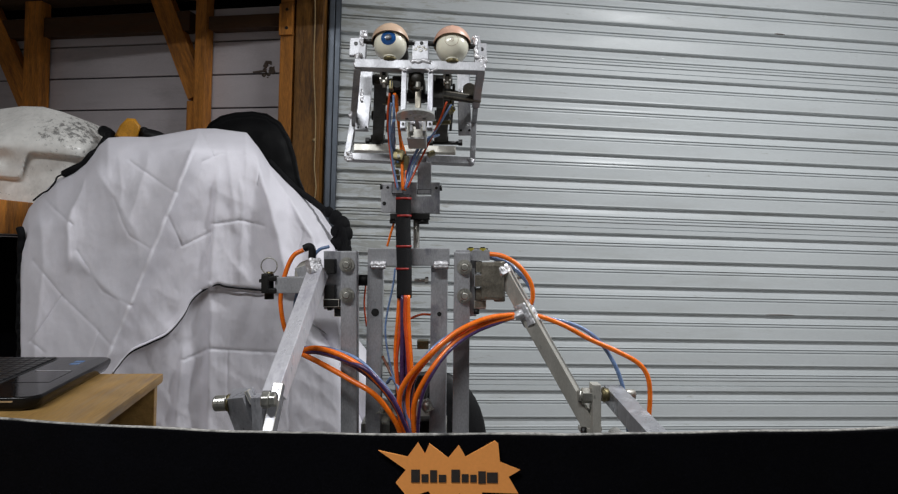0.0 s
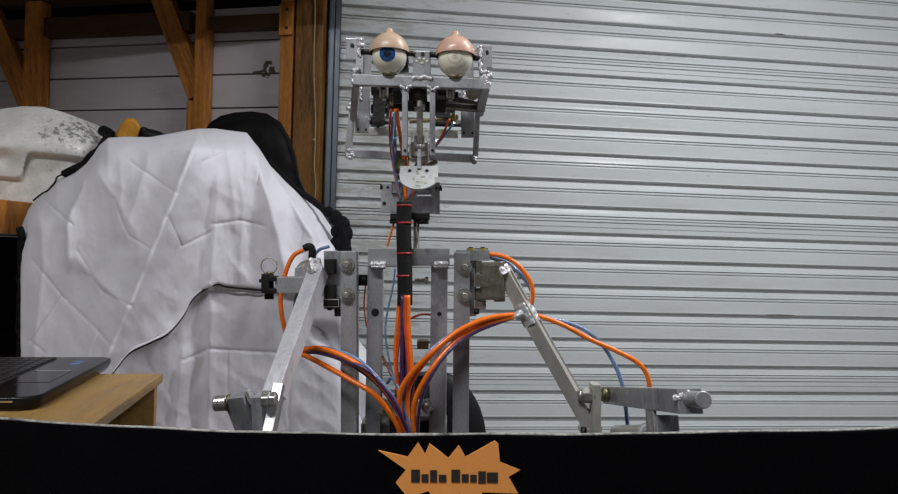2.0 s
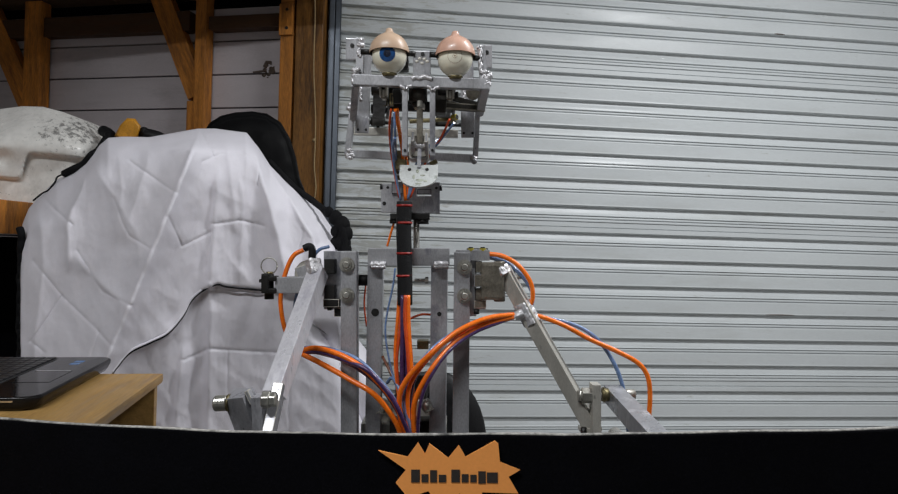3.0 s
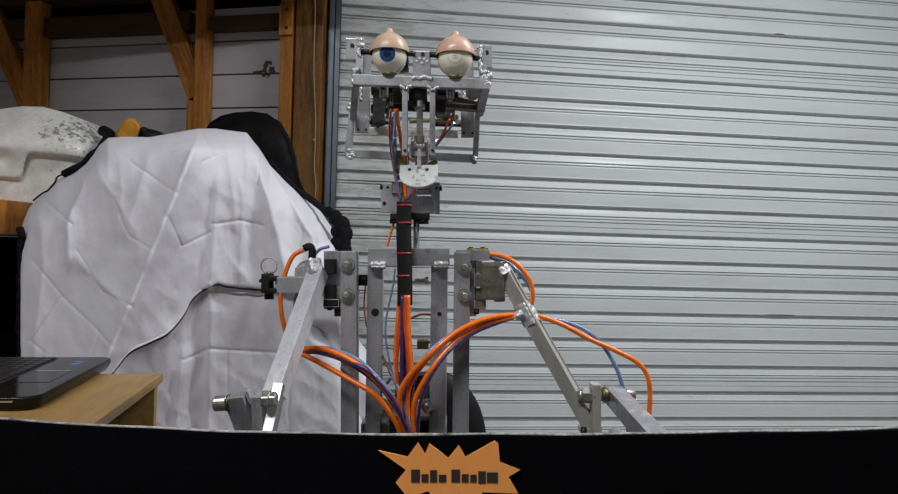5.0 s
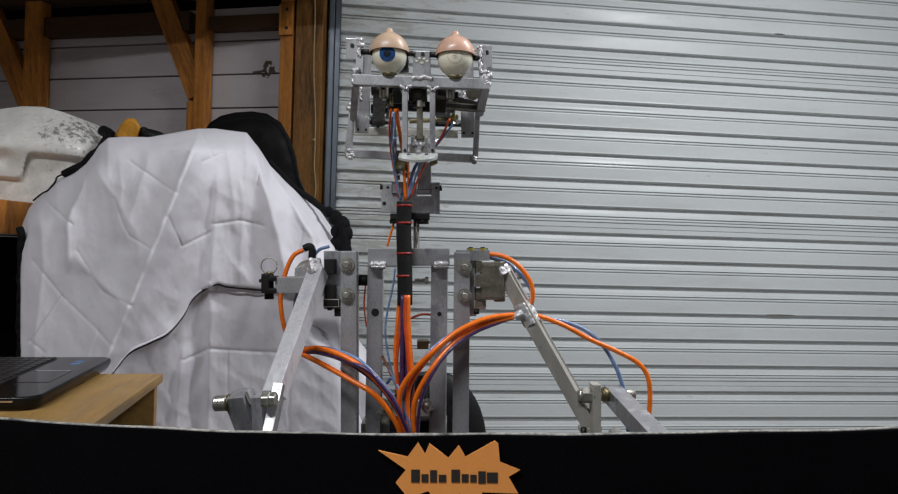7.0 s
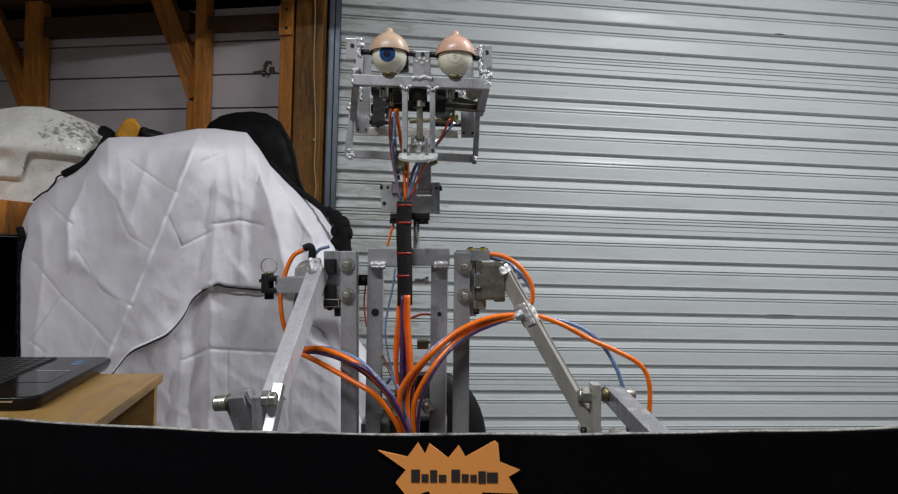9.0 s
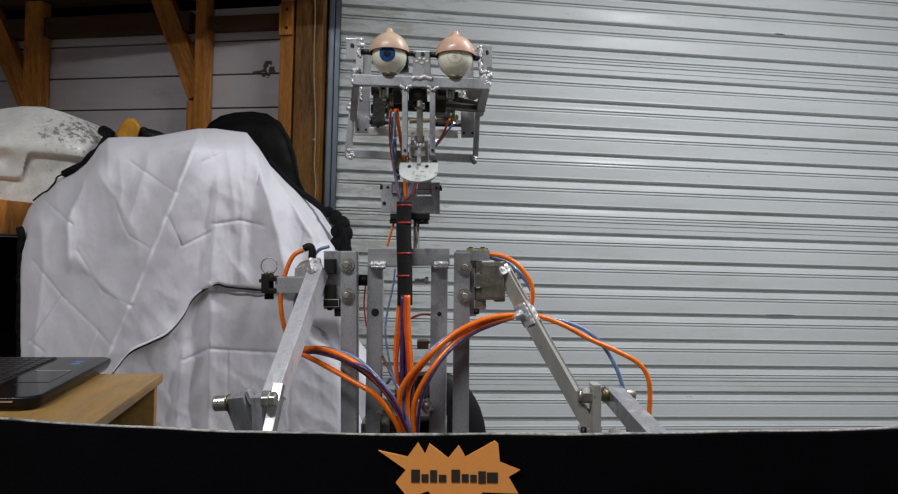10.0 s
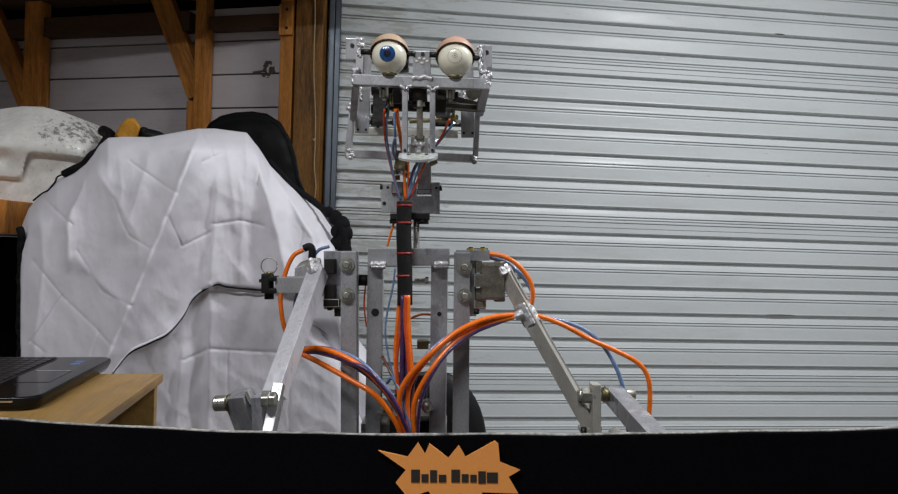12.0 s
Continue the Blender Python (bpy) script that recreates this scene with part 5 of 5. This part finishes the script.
    b.foil(FOIL, rp(910, 529, -0.009), rp(930, 564, -0.010), 0.0208, 4)
    b.foil(FOIL, rp(899, 553, -0.018), rp(914, 546, -0.020), 0.010, 9)
    b.link("hose_clip", robot, "crumpled foil wrap round the arm")
    b = Build()
    b.rod(STEEL, rp(1009, 690, -0.034), rp(1016, 690, -0.034), 9 * K, 10 * K)
    b.rod(STEEL, rp(1015, 690, -0.034), rp(1033, 690, -0.034), 13.5 * K, sides=6, bevel=0.001)
    b.rod(STEEL, rp(1034, 690, -0.034), rp(1037, 690, -0.034), 13 * K)
    b.rod(BRASS, rp(1050, 689, -0.034), rp(1062, 689, -0.034), 11 * K)
    b.rod(BRASS, rp(1053, 689, -0.034), rp(1055, 689, -0.034), 13 * K)
    b.rod(STEEL, rp(1036, 689, -0.034), rp(1070, 689, -0.034), 5 * K)
    b.link("elbow_bolt", robot)
    Build().rod(STEEL, rp(1080, 688, 0.0), rp(1108, 688, 0.0), 9 * K).link("cylinder_port", robot, "bright round port")
    b = plate(ALU_DULL, 1035, 672, 1050, 770, -0.045, 0.024)
    add_plate(b, ALU_DULL, 1014, 748, 1034, 756, -0.03, 0.02)
    b.rod(DARK, rp(1019, 746, -0.03), rp(1019, 762, -0.03), 5 * K)
    b.link("elbow_clevis", robot)


ELBOW = rp(1068, 690, -0.02)


def moving_forearm():
    b = Build()
    w = 0.0255
    x = 0.004
    b.box(STAINED_ALU, (x, -0.143, 0), (w, 0.312, w), bevel=0.0012)
    b.weld(WELD, (x - 0.012, -0.299, 0.002), 0.005, 8, 2)
    b.weld(WELD, (x - 0.002, -0.302, 0.006), 0.004, 8, 6)
    b.rod(ALU, (x, -0.285, 0.002), (x + 0.002, -0.330, 0.002), 0.0085, sides=24, bevel=0.0008)
    b.box(ALU_DULL, (x - 0.01, -0.20, -0.034), (0.004, 0.03, 0.045), bevel=0.001)
    b.box(ALU, (x + 0.004, -0.214, -0.036), (0.026, 0.003, 0.036), bevel=0.001)
    b.rod(ALU_DULL, (x - 0.004, -0.02, -0.052), (x - 0.006, -0.17, -0.042), 0.0105, sides=24, bevel=0.001)
    b.rod(FOIL, (x - 0.006, -0.163, -0.042), (x - 0.006, -0.178, -0.042), 0.0125, sides=24, bevel=0.002)
    b.rod(STEEL, (x - 0.006, -0.177, -0.042), (x - 0.006, -0.184, -0.042), 0.008, sides=6)
    b.rod(DARK, (x - 0.006, -0.172, -0.042), (x - 0.006, -0.205, -0.044), 0.006, sides=12)
    return b.link("forearm", robot, "aluminium forearm with an air cylinder under it", Matrix.Translation(ELBOW))


def hoses():
    def run(mat, pts, r, name="hose"):
        Build().hose(mat, [rp(*p) for p in pts], r * K, 8, 10).link(name, robot)
    o = 4.6
    run(ORANGE, [(528, 611, -0.02), (555, 608, -0.03), (600, 622, -0.05), (645, 652, -0.06), (690, 705, -0.06), (712, 760, -0.05)], o)
    run(ORANGE, [(528, 618, -0.02), (560, 634, -0.035), (610, 662, -0.055), (655, 690, -0.065), (690, 735, -0.06), (703, 770, -0.05)], o)
    run(BLUE, [(530, 607, -0.01), (570, 608, -0.02), (620, 625, -0.04), (655, 655, -0.05), (690, 700, -0.05), (715, 765, -0.045)], 3.4)
    run(PURPLE, [(540, 612, -0.01), (600, 630, -0.035), (660, 672, -0.05), (700, 730, -0.045), (712, 775, -0.04)], 3.0)
    run(ORANGE, [(897, 549, -0.02), (850, 556, -0.035), (800, 578, -0.05), (755, 615, -0.06), (712, 660, -0.06), (697, 700, -0.055), (705, 770, -0.04)], o)
    run(ORANGE, [(897, 553, -0.02), (850, 566, -0.03), (800, 592, -0.045), (757, 640, -0.06), (728, 690, -0.06), (722, 730, -0.055), (726, 780, -0.045)], o)
    run(ORANGE, [(895, 551, -0.018), (845, 561, -0.028), (790, 588, -0.04), (748, 625, -0.05), (716, 672, -0.05), (712, 720, -0.045), (716, 780, -0.04)], 4.0)
    run(BLUE, [(893, 555, -0.015), (835, 562, -0.025), (775, 592, -0.035), (735, 632, -0.045), (706, 680, -0.045), (712, 730, -0.045), (722, 770, -0.04)], 3.4)
    run(PURPLE, [(890, 557, -0.015), (820, 578, -0.025), (765, 606, -0.03), (730, 650, -0.04), (716, 700, -0.04), (720, 770, -0.035)], 3.2)
    # main bundle out of the sleeve
    run(ORANGE, [(697, 515, -0.012), (694, 560, -0.014), (690, 620, -0.016), (696, 690, -0.02), (710, 770, -0.02)], 3.0)
    run(RED, [(700, 515, -0.016), (699, 570, -0.018), (693, 630, -0.02), (698, 690, -0.02), (712, 770, -0.02)], 2.8)
    run(PURPLE, [(703, 515, -0.02), (703, 590, -0.022), (702, 650, -0.025), (708, 720, -0.025), (716, 780, -0.02)], 4.2)
    run(PURPLE, [(708, 515, -0.018), (708, 590, -0.02), (710, 650, -0.02), (714, 720, -0.022), (720, 780, -0.02)], 4.2)
    run(ORANGE, [(712, 515, -0.02), (713, 570, -0.022), (717, 630, -0.025), (720, 700, -0.03), (718, 770, -0.03)], 4.4)
    run(RED, [(708, 515, -0.024), (707, 560, -0.026), (712, 620, -0.028), (716, 690, -0.03)], 3.0)
    run(BLUE, [(690, 468, 0.0), (686, 500, 0.0), (673, 570, 0.0), (680, 630, 0.0), (696, 690, -0.01)], 1.8, "thin_tube")
    run(RED, [(640, 485, 0.05), (636, 530, 0.05), (640, 570, 0.05)], 1.6, "thin_tube")
    run(RED, [(716, 556, 0.03), (735, 549, 0.03), (752, 549, 0.04)], 2.2, "thin_tube")
    run(ORANGE, [(688, 388, 0.02), (683, 405, 0.02), (676, 430, 0.02)], 2.2, "thin_tube")
    # shoulder loops
    run(ORANGE, [(530, 436, -0.008), (512, 447, -0.01), (498, 478, -0.012), (490, 520, -0.012), (494, 560, -0.008), (503, 590, 0.0)], 4.0)
    run(BLUE, [(575, 430, 0.01), (555, 438, 0.01), (535, 470, 0.01), (518, 515, 0.01), (514, 540, 0.01)], 3.0)
    run(ORANGE, [(853, 443, 0.0), (878, 447, -0.005), (905, 463, -0.01), (926, 492, -0.012), (930, 520, -0.012), (922, 540, -0.01)], 4.0)
    run(BLUE, [(855, 449, 0.006), (885, 459, 0.004), (912, 482, 0.0), (930, 512, 0.0), (928, 535, 0.0)], 3.6)
    run(ORANGE, [(918, 550, -0.01), (945, 553, -0.01), (985, 568, -0.012), (1030, 592, -0.012), (1075, 612, -0.012), (1112, 632, -0.012), (1130, 655, -0.012), (1135, 690, -0.012), (1132, 740, -0.012)], 4.2)
    run(BLUE, [(918, 552, 0.0), (960, 556, 0.0), (1010, 570, 0.0), (1045, 594, 0.0), (1070, 630, 0.0), (1083, 660, 0.0), (1090, 690, 0.0), (1098, 760, 0.0)], 3.6)
    run(PURPLE, [(528, 614, -0.018), (565, 616, -0.034), (605, 630, -0.052), (640, 645, -0.064), (665, 670, -0.068), (690, 704, -0.070), (710, 748, -0.062), (720, 775, -0.055)], 3.8)
    run(PURPLE, [(880, 560, -0.024), (830, 580, -0.040), (785, 612, -0.055), (752, 658, -0.064), (734, 705, -0.062), (728, 778, -0.046)], 3.0)
    run(DARKTUBE, [(668, 622, 0.02), (684, 655, 0.0), (702, 700, -0.012), (712, 770, -0.02)], 2.6, "thin_tube")
    run(BLUE, [(676, 668, 0.0), (684, 660, -0.01), (694, 672, -0.02), (704, 705, -0.03), (716, 770, -0.03)], 3.0, "thin_tube")


# ---- build ----
shed()
roller_door()
clad_wall()
shelf()
fairing()
quilt()
covered_things()
desk()
laptop()
counter_box()
burst_sign()
chair()
torso()
neck()
tie = sleeve()
head = head_frame()
lids, jaw, rod, jaw_at, rod_at, swing = head_parts(head)
arms()
forearm = moving_forearm()
hoses()


def motions():
    # head nods forward at the start
    nod = [(0, 16), (0.1, 15.4), (0.2, 14), (0.3, 11.6), (0.4, 9.2), (0.5, 6.8), (0.6, 2.3), (0.7, 0.8), (0.8, 0.2), (0.9, 0), (12, 0)]
    walk(head, [(t, Matrix.Translation(PIVOT + Vector((-0.004 * a / 16, 0, 0))) @ pose(0, 0, 0, -a)) for t, a in nod])
    base = rp(706, 520, -0.012)
    walk(tie, [(t, Matrix.Translation(base + Vector((-0.001 * a / 16, 0, 12 * K * a / 16)))) for t, a in nod])
    # lids half closed, then open
    lift = [(0, 5), (0.1, 5), (0.2, 4), (0.3, 3), (0.4, 2), (0.5, 1), (0.6, 0), (10.1, 0), (10.2, 4), (10.3, 13), (10.4, 22), (10.5, 28), (10.6, 30), (12, 30)]
    for lid, c in lids:
        walk(lid, [(t, Matrix.Translation(c) @ pose(0, 0, 0, -a)) for t, a in lift])
    for ob, c in swing:
        walk(ob, [(t, Matrix.Translation(c) @ pose(0, 0, 0, 0, -4.6 * a / 30, 0)) for t, a in lift])
    # jaw talking: degrees below level
    talk = [(0, 8), (0.1, 9), (0.2, 10), (0.3, 12), (0.4, 17), (0.5, 24), (0.6, 30), (0.7, 24), (0.8, 26), (0.9, 36), (1.0, 25), (1.1, 23), (1.2, 20), (1.3, 25), (1.4, 34), (1.5, 20), (1.8, 20),
            (1.9, 38), (2.0, 53), (2.1, 41), (2.2, 44), (2.3, 59), (2.4, 44), (2.5, 31), (2.6, 32), (2.7, 46), (2.8, 32), (2.9, 41), (3.0, 50), (3.1, 53), (3.2, 78),
            (3.4, 84), (3.6, 58), (3.8, 40), (4.0, 56), (4.2, 74), (4.4, 54), (4.6, 34), (4.8, 31), (4.9, 36), (5.0, 50), (5.1, 66), (5.2, 74), (5.3, 58), (5.4, 64), (5.5, 80),
            (5.6, 65), (5.7, 48), (5.8, 64), (5.9, 90), (6.0, 91), (6.1, 78), (6.2, 60), (6.3, 41), (6.4, 27), (6.5, 20), (7.2, 20), (8.3, 20), (8.5, 36), (8.7, 52), (8.8, 44),
            (8.9, 30), (9.0, 20), (9.1, 35), (9.2, 48), (9.3, 33), (9.4, 55), (9.5, 70), (9.6, 90), (9.7, 78), (9.8, 55), (9.9, 40), (10.0, 43), (10.1, 55), (10.2, 42),
            (10.3, 30), (10.4, 50), (10.5, 41), (10.6, 26), (10.7, 27), (10.8, 48), (10.9, 41), (11.0, 24), (11.1, 20), (12, 20)]
    walk(jaw, [(t, Matrix.Translation(jaw_at) @ pose(0, 0, 0, a)) for t, a in talk])
    walk(rod, [(t, Matrix.Translation(rod_at + Vector((0, 0.0, -14 * K * (a - 20) / 70)))) for t, a in talk])
    # forearm lifts: degrees above level
    lifts = [(0, -3), (1.7, -3), (1.8, -1.5), (1.9, 7), (2.0, 12.4), (2.1, 7), (2.2, -1.5), (2.3, -3), (2.4, 3.5), (2.5, 11.5), (2.6, 2), (2.7, -2), (2.8, -3), (2.9, -2.6), (3.0, -2.8), (3.2, -3),
             (5.5, -3), (5.6, -2.8), (5.7, 1), (5.8, 10), (5.9, 1.5), (6.0, -2.8), (6.1, -3), (6.6, -3), (6.7, -2.4), (6.8, 7.5), (6.9, 6.5), (7.0, -2.6), (7.1, -3), (8.6, -3), (8.7, -1), (8.8, 7),
             (8.9, 8.5), (9.0, -2), (9.1, -2.8), (9.2, -3), (10.0, -3), (10.1, -2.7), (10.2, -2), (10.3, -3), (10.4, -2.6), (10.5, -2.6), (10.6, -2.4), (10.7, -1.4), (10.8, -2.9), (10.9, -2.0), (11.0, 3),
             (11.1, -2.2), (11.2, -2.7), (11.3, -3), (12, -3)]
    walk(forearm, [(t, Matrix.Translation(ELBOW) @ pose(0, 0, 0, -a)) for t, a in lifts])


motions()
